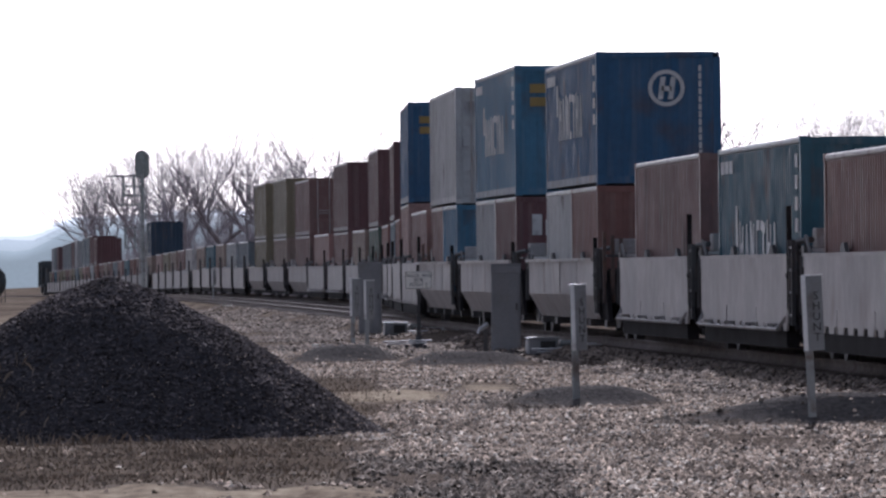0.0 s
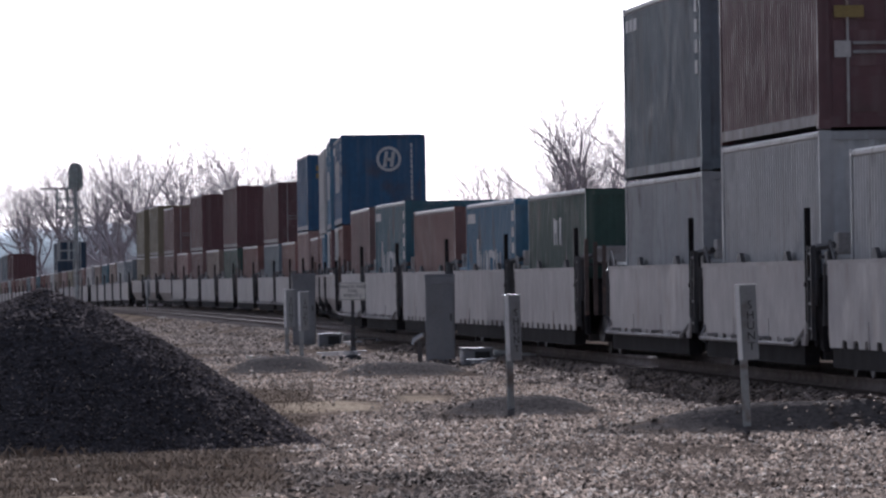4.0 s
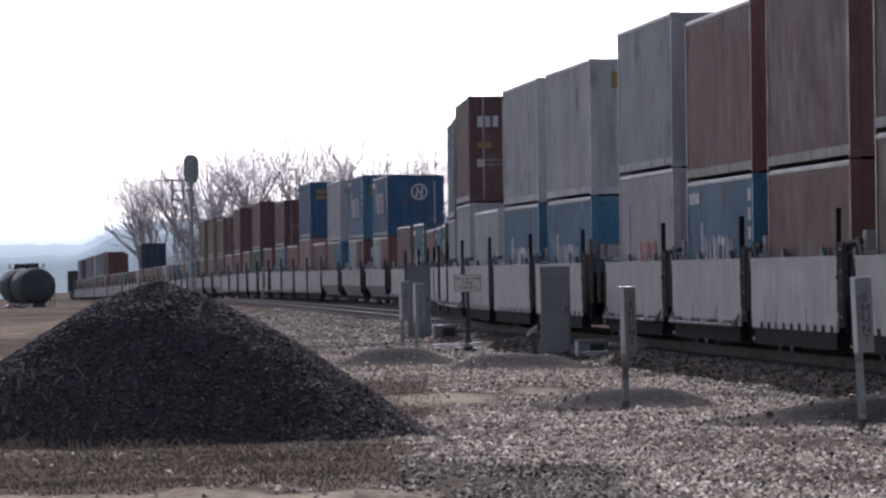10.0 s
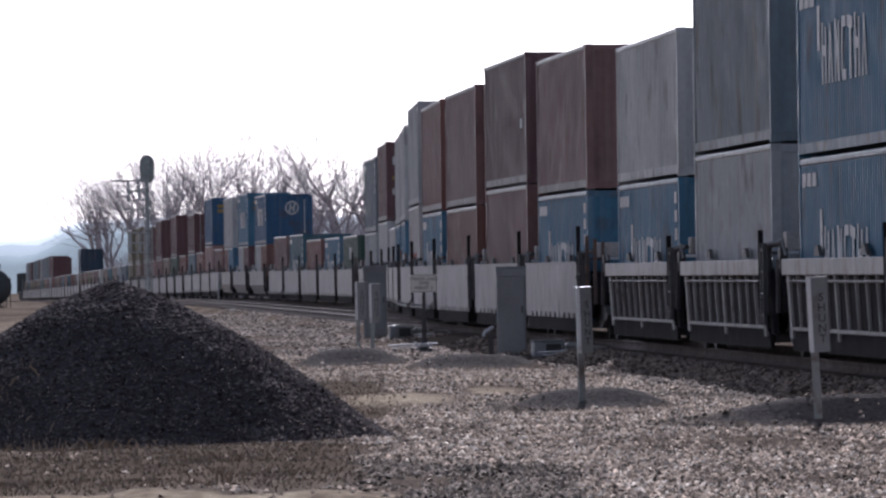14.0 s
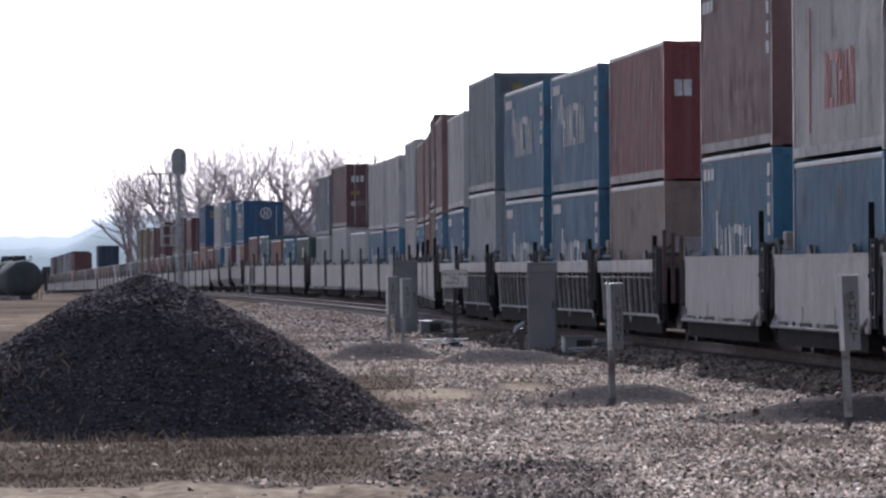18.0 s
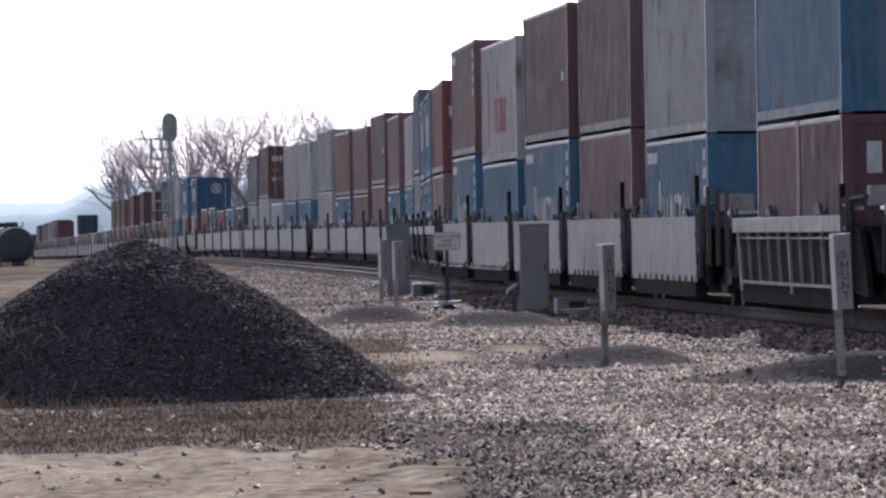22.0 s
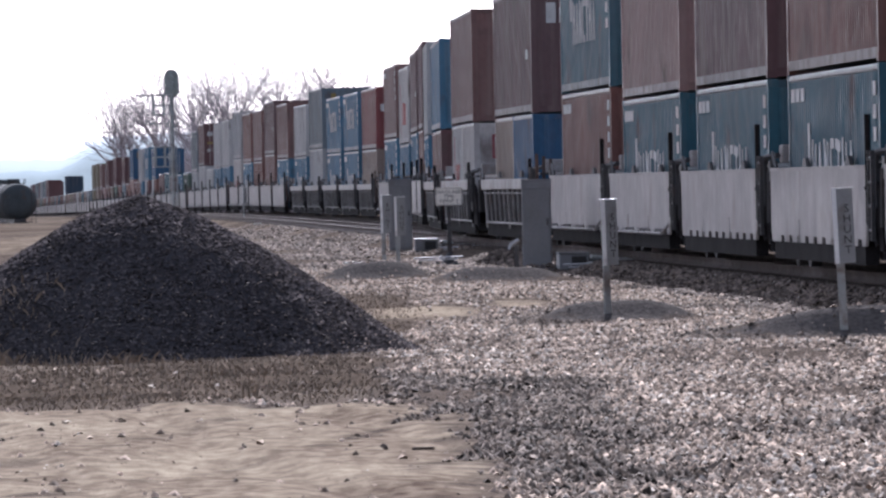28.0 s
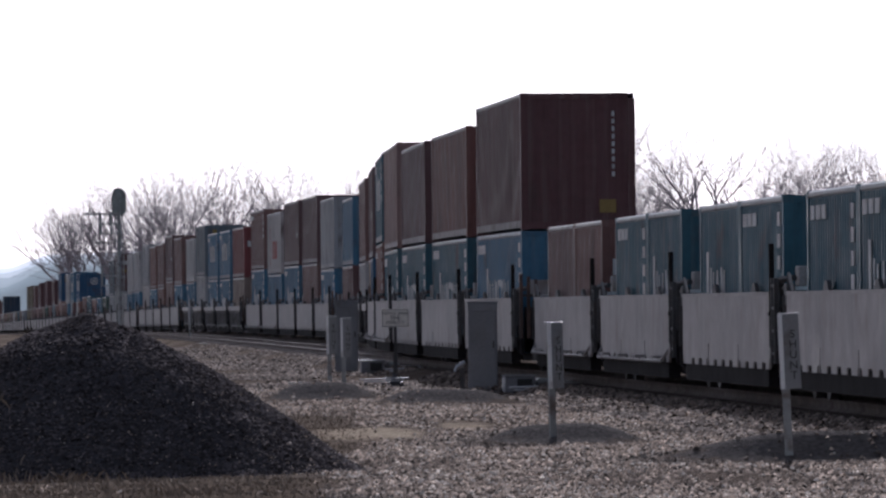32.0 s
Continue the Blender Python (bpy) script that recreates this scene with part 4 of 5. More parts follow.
for pos, kind, pitch, lower, upper in CONSIST:
    simple, tail = pos < -245, pos in TAILS
    MOVING.append((placed(CARS, (kind, pitch, simple, tail), lambda: well_car(kind, pitch, tail, simple)), pos - B40 / 2, RAIL))
    y = pos
    lowh = 0
    for col, l, h, end, marks in reversed(lower):
        o = placed(COPIES, (col, l, h, end, marks, 0), lambda: container(col, l, h, end, marks))
        MOVING.append((o, y - l / 2, RAIL + FLOOR))
        y -= l + 0.076
        lowh = h
    if upper:
        col, l, h, end, marks = upper
        o = placed(COPIES, (col, l, h, end, marks, 1), lambda: container(col, l, h, end, marks, "stacked on another container"))
        MOVING.append((o, pos - l / 2, RAIL + FLOOR + lowh + 0.02))


def engine():
    e = thing("locomotive", "dark diesel locomotive at the head of the train", "locomotive", "engines of the train")
    part("hood", lambda bm: box(bm, -1.1, 1.1, -9.5, 5.2, 1.5, 4.2, 0.08), TANK, e)
    part("cab", lambda bm: prism(bm, [(5.2, 1.5), (9.4, 1.5), (9.4, 2.9), (8.2, 3.1), (8.0, 4.6), (5.2, 4.6)], 0, -1.5, 1.5), TANK, e)
    part("radiator_wing", lambda bm: box(bm, -1.45, 1.45, -9.0, -5.0, 3.6, 4.5, 0.1), TANK, e)
    part("deck", lambda bm: box(bm, -1.5, 1.5, -10.6, 10.6, 1.2, 1.5), TANK, e)
    part("fuel_tank", lambda bm: box(bm, -1.3, 1.3, -3, 3, 0.35, 1.2), STEEL, e)
    for y in (-6.8, 6.8):
        add_truck(e, y)
    return e


first_engine = engine()
MOVING.append((first_engine, -845.0, RAIL))
MOVING.append((copy_thing(first_engine, Matrix.Identity(4)), -868.0, RAIL))

# ---- cinder heap ----
HX, HY, HR, HH = -3.67, 81.6, 2.93, 1.84
HEAP_Y = 1.1


def heap_z(x, y):
    d = math.hypot((x - HX) / HR, (y - HY) / (HR * HEAP_Y))
    a = math.atan2(y - HY, x - HX)
    d *= 1 + 0.06 * noise.noise((math.cos(a) * 1.5, math.sin(a) * 1.5, 2.2))
    if d > 1.25:
        return -1.0
    z = HH * (1.02 - d - 0.07 * math.exp(-(d * 6) ** 2) + 0.05 * math.sin(min(d, 1) * math.pi) + 0.5 * max(0, d - 0.85) ** 2)
    return z + 0.05 * noise.noise((x * 1.3, y * 1.3, 0.5)) * min(1, d * 3)


hv, hf = [], []
NR, NA = 44, 96
for r in range(NR + 1):
    for a in range(NA):
        u = 1.2 * r / NR
        x, y = HX + HR * u * math.cos(2 * math.pi * a / NA), HY + HR * HEAP_Y * u * math.sin(2 * math.pi * a / NA)
        hv.append((x, y, max(heap_z(x, y), ground_z(x, y) - 0.06)))
for r in range(NR):
    for a in range(NA):
        b = (a + 1) % NA
        hf.append((r * NA + a, (r + 1) * NA + a, (r + 1) * NA + b, r * NA + b))
heap = thing("cinder_heap", "heap of black crushed cinder on the yard ground", "heap")
part("heap_core", raw_mesh("heap_core", hv, hf, COAL), None, heap)


def stones(name, pts, sizes, mat, seed, flat=0.6):
    """Many small angular stones joined in one mesh."""
    g = np.random.default_rng(seed)
    n = len(pts)
    base = np.array([(1, 0, 0), (0.2, 1, 0), (-1, 0.15, 0), (-0.1, -1, 0), (0.1, 0.1, 0.9)], np.float32)
    faces = np.array([(0, 1, 4), (1, 2, 4), (2, 3, 4), (3, 0, 4)], np.int32)
    jit = g.uniform(0.65, 1.3, (n, 5, 3)).astype(np.float32)
    v = base[None] * jit
    v[:, :, 2] *= flat
    v[:, :, 0] *= g.uniform(0.8, 1.35, (n, 1))
    a, b = g.uniform(0, 2 * np.pi, (n, 1)), g.normal(0, 0.35, (n, 1))
    x, y, z = v[:, :, 0], v[:, :, 1], v[:, :, 2]
    x, z = x * np.cos(b) + z * np.sin(b), -x * np.sin(b) + z * np.cos(b)
    x, y = x * np.cos(a) - y * np.sin(a), x * np.sin(a) + y * np.cos(a)
    s = np.asarray(sizes, np.float32)[:, None]
    v = np.stack([x * s, y * s, z * s], 2) + np.asarray(pts, np.float32)[:, None, :]
    f = faces[None] + (np.arange(n) * 5)[:, None, None]
    return raw_mesh(name, v.reshape(-1, 3), f.reshape(-1, 3), mat)


g = np.random.default_rng(11)
pts, sz = [], []
while len(pts) < 60000:
    u, a = 1.25 * math.sqrt(g.random()), g.random() * 2 * math.pi
    if math.sin(a) > 0.45 and u > 0.35:
        continue
    x, y = HX + HR * u * math.cos(a), HY + HR * HEAP_Y * u * math.sin(a)
    z = heap_z(x, y)
    if z > -0.05:
        pts.append((x, y, z)), sz.append(0.011 + 0.026 * g.random() ** 4)
cinder_grit = part("cinder_grit", stones("cinder_grit", pts, sz, CLINKER, 12, 0.7), None, heap)
cinder_grit["kind"] = "stuff"

# ---- loose stone and chips over the yard ----
pts, sz, dpts, dsz = [], [], [], []
while len(pts) + len(dpts) < 175000:
    y = math.sqrt(38 ** 2 + (165 ** 2 - 38 ** 2) * g.random() ** 1.25)
    x = y * 0.0735 * (2 * g.random() - 1)
    if x > track_x(y) - 1.6:
        continue
    gr, di = zone_grass(x, y), zone_dirt(x, y)
    if g.random() < min(0.985, 2.2 * (gr + di)):
        continue
    if (zone_loam(x, y) > 0.3 and g.random() < 0.9) or heap_z(x, y) > 0.12:
        continue
    if 0.9 * noise.noise((x * 0.45, y * 0.15, 12.0)) + 0.55 < g.random() * 0.85:
        continue
    z = ground_z(x, y)
    if noise.noise((x * 0.45, y * 0.16, 40.0)) > 0.5 - 0.95 * math.exp(-(((x + 0.15 - 0.02 * (y - 58)) / 1.2) ** 2 + ((y - 57) / 13) ** 2)) - 0.3 * g.random() ** 2:
        dpts.append((x, y, z)), dsz.append(0.012 + 0.034 * g.random() ** 2.5)
    else:
        pts.append((x, y, z)), sz.append(0.011 + 0.031 * g.random() ** 2.5)
bpts, bsz = [], []
while len(bsz) < 30000:          # coarser ballast along the line and out to the field
    y = 150 + 190 * g.random() ** 1.2
    x = track_x(y) - 1.5 - 11 * g.random() ** 1.3
    if abs(x / y) > 0.075 or abs(x - branch_x(y)) < 1.3 or g.random() < 0.8 * zone_dirt(x, y) or noise.noise((x * 0.35, y * 0.08, 50.0)) < -0.25:
        continue
    bpts.append((x, y, ground_z(x, y) + 0.01)), bsz.append(0.03 + 0.05 * g.random() ** 2)
for k in range(9000):               # the ragged foot of the ballast where the rails come nearest
    y = 80 + 80 * g.random()
    x = track_x(y) - 1.35 - 1.6 * g.random() ** 1.6
    bpts.append((x, y, ground_z(x, y) + 0.02)), bsz.append(0.025 + 0.04 * g.random() ** 2)
for k in range(2600):               # pale chips on the toe of the heap, also painting in its glints
    a = g.uniform(-3.3, 0.7)
    u = 1.08 - 0.5 * g.random() ** 2.2
    x, y = HX + HR * u * math.cos(a), HY + HR * HEAP_Y * u * math.sin(a)
    pts.append((x, y, max(heap_z(x, y), ground_z(x, y)))), sz.append(0.008 + 0.010 * g.random() ** 2)
# sun glints on the gravel, painted as whitish copies of every twelfth stone
GLINTCHIP = material("glint_chip", (0.66, 0.585, 0.5), 0.9, 0, 0.15, 0.3, spread=0.35, spec=0.05)
pale = [k for k in range(len(pts)) if k % 12 == 0 and pts[k][1] < 165]
tagged(new("pale_stones", stones("pale_stones", [(pts[k][0] + 0.03, pts[k][1] - 0.05, pts[k][2] + 0.012) for k in pale], [sz[k] * 0.85 for k in pale], GLINTCHIP, 24, 1.0)), "whitish stone chips standing for sun glints on the gravel", "gravel", kind="stuff")
tagged(new("loose_stones", stones("loose_stones", pts, sz, CHIP, 21, 1.1)), "pale brown broken stone scattered over the yard", "gravel", kind="stuff")
tagged(new("ballast_stones", stones("ballast_stones", bpts, bsz, BALLASTM, 23, 0.8)), "grey-brown crushed ballast beside the rails", "ballast", kind="stuff")
tagged(new("dark_stones", stones("dark_stones", dpts, dsz, DARKCHIP, 22, 1.1)), "darker grey broken stone in patches on the yard", "gravel", kind="stuff")


def blades(name, pts, tall, mat, seed):
    q = np.random.default_rng(seed)
    n = len(pts)
    a, le = q.uniform(0, 2 * np.pi, n), q.normal(0, 0.5, (n, 2))
    h = tall * q.uniform(0.4, 1.3, n)
    w = 0.006 + 0.006 * q.random(n)
    p0 = np.asarray(pts, np.float32)
    dx, dy = np.cos(a) * w, np.sin(a) * w
    z0 = np.zeros(n)
    v = np.stack([p0 + np.stack([dx, dy, z0], 1), p0 - np.stack([dx, dy, z0], 1), p0 + np.stack([le[:, 0] * h * 0.4 - dx, le[:, 1] * h * 0.4 - dy, h * 0.65], 1), p0 + np.stack([le[:, 0] * h, le[:, 1] * h, h], 1)], 1)
    f = np.array([(0, 1, 2), (0, 2, 3)])[None] + (np.arange(n) * 4)[:, None, None]
    return raw_mesh(name, v.reshape(-1, 3), f.reshape(-1, 3), mat)


pts = []
while len(pts) < 20000:
    y = math.sqrt(58 ** 2 + (140 ** 2 - 58 ** 2) * g.random() ** 1.5)
    x = y * 0.0735 * (2 * g.random() - 1)
    if g.random() < zone_grass(x, y) * (0.7 + 0.6 * noise.noise((x * 1.1, y * 0.4, 71.0))) and heap_z(x, y) < 0.03:
        pts.append((x, y, ground_z(x, y)))
tagged(new("dry_grass", blades("dry_grass", pts, 0.03, GRASS, 31)), "low dry brown grass before the heap", "grass", kind="stuff")
pts = []
for cx, cy, r, k in ((-5.2, 79.6, 0.35, 120), (-5.7, 79.9, 0.3, 70), (-3.6, 76.3, 0.3, 90), (-2.2, 70.5, 0.25, 60), (-1.9, 64.5, 0.1, 18), (-4.9, 78.0, 0.4, 120)):
    for k2 in range(k):
        x, y = cx + g.normal() * r, cy + g.normal() * r
        pts.append((x, y, max(ground_z(x, y), heap_z(x, y))))
tagged(new("weed_stalks", blades("weed_stalks", pts, 0.11, GRASS, 32)), "dry bleached weed stalks at the foot of the heap", "weeds", kind="stuff")

# ---- line-side posts and signs ----


def letters(name, text, size, mat, parent, at, thick=0.002, gap=1.0):
    cu = bpy.data.curves.new(name, "FONT")
    cu.body, cu.size, cu.align_x, cu.align_y, cu.extrude, cu.space_line = text, size, "CENTER", "CENTER", thick, gap
    cu.resolution_u = 3
    tmp = bpy.data.objects.new(name, cu)
    me = bpy.data.meshes.new_from_object(tmp)
    bpy.data.objects.remove(tmp)
    me.materials.append(mat)
    ob = new(name, me)
    ob.parent, ob.matrix_basis = parent, at
    return ob


def shunt_post(x, y, height, turn, lean):
    t = thing("marker_post", "galvanised steel marker post with a vertical lettered plate", "sign post", "shunt marker posts", at=pose(x, y, ground_z(x, y) - 0.05, 0, lean, turn))
    h = height + 0.05
    part("post", lambda bm: prism(bm, [(-0.045, -0.03), (0.045, -0.03), (0.045, 0.0), (0.012, 0.03), (-0.012, 0.03), (-0.045, 0.0)], 2, 0, h), POSTM, t)
    part("plate", lambda bm: prism(bm, [(-0.045, h - 0.84), (0.175, h - 0.84), (0.175, h), (-0.045, h)], 1, -0.045, -0.031), PLATEM, t, "grey vertical plate with black letters", bevel=0.003)
    part("cap", lambda bm: box(bm, -0.05, 0.18, -0.05, 0.035, h, h + 0.014), FLANGE_LIT, t)
    part("flange", lambda bm: box(bm, -0.06, -0.008, -0.058, -0.046, h - 0.84, h), FLANGE_LIT, t, "front edge of the plate, coloured white for the light it catches")
    letters("lettering", "S\nH\nU\nN\nT", 0.13, BLACK, t, pose(0.1, -0.047, h - 0.46, 90, 0, 0), gap=0.9)
    return t


shunt_post(4.14, 83.7, 1.58, 0, -2.2)
shunt_post(1.69, 95.5, 1.45, 30, -1.4)
shunt_post(-1.66, 162.0, 1.54, 0, -0.4)
shunt_post(-2.03, 167.0, 1.56, 0, -0.3)
shunt_post(-11.9, 385.0, 1.7, 0, 0)


def relay_case(x, y, w, h, depth):
    c = thing("relay_case", "tall grey aluminium signal relay case beside the track", "relay case", "relay cases", at=pose(x, y, ground_z(x, y) - 0.03))
    part("body", lambda bm: box(bm, -w / 2, w / 2, -depth / 2, depth / 2, 0.08, h - 0.04), CASE, c, bevel=0.012)
    part("roof", lambda bm: box(bm, -w / 2 - 0.02, w / 2 + 0.02, -depth / 2 - 0.03, depth / 2 + 0.02, h - 0.04, h, 0.01), CASE, c)
    part("base", lambda bm: box(bm, -w / 2 + 0.02, w / 2 - 0.02, -depth / 2 + 0.02, depth / 2 - 0.02, -0.05, 0.08), CONCRETE, c)
    d = part("door", lambda bm: box(bm, -w / 2 + 0.03, w / 2 - 0.03, -depth / 2 - 0.015, -depth / 2 + 0.004, 0.13, h - 0.2), CASE, c, bevel=0.006)
    part("handle", lambda bm: [box(bm, w / 2 - 0.1, w / 2 - 0.07, -depth / 2 - 0.05, -depth / 2 - 0.014, h * 0.5, h * 0.5 + 0.14)], STEEL, d)
    for z in (0.3, h - 0.45):
        part("hinge", lambda bm: rod(bm, (-w / 2 + 0.025, -depth / 2 - 0.018, z), (-w / 2 + 0.025, -depth / 2 - 0.018, z + 0.12), 0.014), CASE, d)
    part("hood_strip", lambda bm: box(bm, -w / 2 - 0.005, w / 2 + 0.005, -depth / 2 - 0.02, -depth / 2, h - 0.19, h - 0.05), CASE, c)
    return c


relay_case(1.28, 152.0, 0.60, 1.90, 0.5)
relay_case(-1.97, 200.0, 0.62, 1.98, 0.5)

sg = thing("notice_sign", "cream notice board with black lettering on a thin steel post", "sign", at=pose(-0.55, 166.0, ground_z(-0.55, 166.0) - 0.02))
part("post", lambda bm: [box(bm, -0.035, 0.035, -0.02, 0.02, 0, 1.45), box(bm, -0.05, 0.05, -0.04, 0.04, 0.0, 0.75)], STEEL, sg)
part("foot", lambda bm: [rod(bm, (0, 0, -0.02), (0, 0, 0.12), 0.24, 0.17, 9), rod(bm, (0, 0, 0.1), (0, 0, 0.32), 0.12, 0.06, 8)], STEEL, sg)
part("board", lambda bm: box(bm, -0.30, 0.30, -0.04, -0.02, 1.35, 1.75), SIGNM, sg, bevel=0.004)
part("border", lambda bm: [box(bm, -0.29, 0.29, -0.044, -0.04, z, z + 0.01) for z in (1.36, 1.73)] + [box(bm, x, x + 0.01, -0.044, -0.04, 1.36, 1.74) for x in (-0.29, 0.28)], BLACK, sg)
letters("lettering", "TRACK AND\nTIME\nPOINT 2", 0.108, BLACK, sg, pose(0, -0.045, 1.545, 90, 0, 0), gap=0.95)

# switch machine and rodding by the turnout
sm = thing("switch_machine", "low grey switch machine with bright covers beside the rail", "switch machine", "switch machines", at=pose(1.98, 148.6, ground_z(1.98, 148.6) - 0.02, 0, 0, 4))
part("motor_box", lambda bm: box(bm, -0.32, 0.28, -0.4, 0.4, 0.0, 0.32), CASE, sm, bevel=0.02)
part("lid", lambda bm: box(bm, -0.34, 0.3, -0.42, 0.42, 0.325, 0.345), CASE, sm)
part("hatch", lambda bm: box(bm, -0.08, 0.22, -0.43, -0.402, 0.05, 0.27), BLACK, sm)
part("gear_box", lambda bm: box(bm, 0.32, 0.66, -0.3, 0.3, 0.0, 0.2), CASE, sm, bevel=0.02)
part("cover", lambda bm: prism(bm, [(0.3, 0.21), (0.7, 0.21), (0.66, 0.27), (0.36, 0.29)], 1, -0.35, 0.35), POSTM, sm)
part("bed_timber", lambda bm: box(bm, -0.5, 1.6, -0.15, 0.15, -0.08, -0.005), TIE, sm)
for z in (0.1, 0.17):
    part("throw_rod", lambda bm: rod(bm, (0.5, 0.1, z), (2.3, 0.1, z), 0.025), BRIGHT, sm)
sm2 = copy_thing(sm, pose(-1.25, 196.0, ground_z(-1.25, 196.0), 0, 0, 3))
for rx, ry, rl in ((1.75, 147.6, 0.95), (-1.35, 165.0, 1.1), (-0.9, 190.0, 1.6)):
    rg = thing("point_rodding", "bright steel point rods on low stools by the rail", "rodding", "point rods", at=pose(rx, ry, ground_z(rx, ry), 0, 0, 3))
    for k, (z, r) in enumerate(((0.16, 0.016), (0.11, 0.014))):
        part("rod", lambda bm: rod(bm, (0.1 * k, -0.1 * k, z), (rl - 0.12 * k, -0.1 * k, z + 0.03), r, n=8), BRIGHT, rg)
    for k in range(3):
        part("stool", lambda bm: box(bm, rl * (0.12 + 0.36 * k) - 0.05, rl * (0.12 + 0.36 * k) + 0.05, -0.16, 0.08, -0.06, 0.09, 0.015), STEEL, rg)
    part("joint", lambda bm: prism(bm, [(rl * 0.5, 0.12), (rl * 0.6, 0.10), (rl * 0.63, 0.19), (rl * 0.54, 0.22)], 1, -0.16, -0.02), BRIGHT, rg)
jb = thing("cable_stand", "small bracket stand with bright cable fittings beside a case", "cable stand", at=pose(0.86, 153.0, 0.02))
part("stem", lambda bm: box(bm, -0.05, 0.05, -0.05, 0.05, 0, 0.5), STEEL, jb)
part("fitting", lambda bm: [rod(bm, (-0.12, 0, 0.5), (0.06, 0, 0.62), 0.05), rod(bm, (-0.15, 0, 0.42), (-0.1, 0, 0.56), 0.03)], BRIGHT, jb)
for bx, by in ((3.5, 148.2), (3.55, 150.5)):
    bl = thing("concrete_block", "pale concrete block lying by the rail", "block", "blocks by the rail", at=pose(bx - 0.6, by, 0.02, 0, 0, 8))
    part("block", lambda bm: box(bm, -0.2, 0.2, -0.3, 0.3, -0.02, 0.24), CONCRETE, bl, bevel=0.02)
for wx, wy, ang, wl in ((-2.75, 168, 8, 0.45), (-0.37, 49.9, 12, 0.15), (-9.6, 330, 5, 0.35)):
    wd = thing("timber_scrap", "weathered scrap of timber lying on the ground", "timber", "timber scraps", at=pose(wx, wy, ground_z(wx, wy) + (0.05 if wy > 100 else 0.01), 0, 0, ang))
    part("timber", lambda bm: box(bm, -wl / 2, wl / 2, -wl / 9, wl / 9, 0, wl / 8), SIGNM if wy > 100 else TIE, wd, bevel=0.003)

# ---- signal mast ----
HEADM = material("signal_head", (0.30, 0.34, 0.33), 0.6, 0.0, 0.1, 0.5, (0.25, 0.18, 0.18), 0.2)
SX, SY = -16.15, 401.0
ms = thing("signal_mast", "grey railway signal mast with platforms and an oval signal head", "signal mast", at=pose(SX, SY, -0.3))
part("footing", lambda bm: box(bm, -0.5, 0.5, -0.5, 0.5, -0.1, 0.35), CONCRETE, ms)
part("mast", lambda bm: rod(bm, (0, 0, 0.3), (0, 0, 7.4), 0.13, 0.11, 10), SIGNALM, ms)
part("head_target", lambda bm: prism(bm, [(0.40 * math.cos(a), 7.85 + (0.38 if math.sin(a) >= 0 else -0.38) + 0.40 * math.sin(a)) for a in [i * 2 * math.pi / 28 for i in range(28)]], 1, -0.06, 0.0), HEADM, ms, "oval grey-green signal backplate")
for i in range(3):
    hd = part("lamp_hood", lambda bm: rod(bm, (0, -0.05, 7.5 + i * 0.36), (0, -0.4, 7.48 + i * 0.36), 0.13, 0.14, 12), HEADM, ms)
    part("lens", lambda bm: rod(bm, (0, -0.06, 7.5 + i * 0.36), (0, -0.1, 7.5 + i * 0.36), 0.1, n=12), STEEL, hd)
part("head_case", lambda bm: box(bm, -0.24, 0.24, 0.0, 0.4, 7.35, 8.4), SIGNALM, ms, bevel=0.03)


def platform(z, w, d):
    pf = part("platform", lambda bm: box(bm, -w, 0.15, -d, d, z, z + 0.07), SIGNALM, ms)
    for x in (-w, -w * 0.45):
        for y in (-d, d):
            part("rail_post", lambda bm: rod(bm, (x, y, z), (x, y, z + 1.1), 0.05), SIGNALM, pf)
    for zz in (0.55, 1.1):
        for y in (-d, d):
            part("hand_rail", lambda bm: rod(bm, (-w, y, z + zz), (0, y, z + zz), 0.045), SIGNALM, pf)
        part("hand_rail", lambda bm: rod(bm, (-w, -d, z + zz), (-w, d, z + zz), 0.045), SIGNALM, pf)


platform(6.15, 1.0, 0.45)
platform(3.35, 0.95, 0.45)
part("sign_arm", lambda bm: [rod(bm, (-1.9, 0, 7.25), (-0.1, 0, 7.25), 0.05), rod(bm, (-1.9, 0, 7.2), (-1.9, 0, 7.32), 0.04)], SIGNALM, ms)
part("cross_arm", lambda bm: rod(bm, (-1.3, 0, 5.7), (-0.1, 0, 5.7), 0.045), SIGNALM, ms)
ld = part("ladder", lambda bm: [rod(bm, (x, 0.3, 0.3), (x, 0.3, 7.3), 0.025) for x in (-0.2, 0.2)], SIGNALM, ms)
for i in range(20):
    part("rung", lambda bm: rod(bm, (-0.2, 0.3, 0.5 + i * 0.34), (0.2, 0.3, 0.5 + i * 0.34), 0.018, n=4), SIGNALM, ld)

# ---- tank cars on the far siding ----


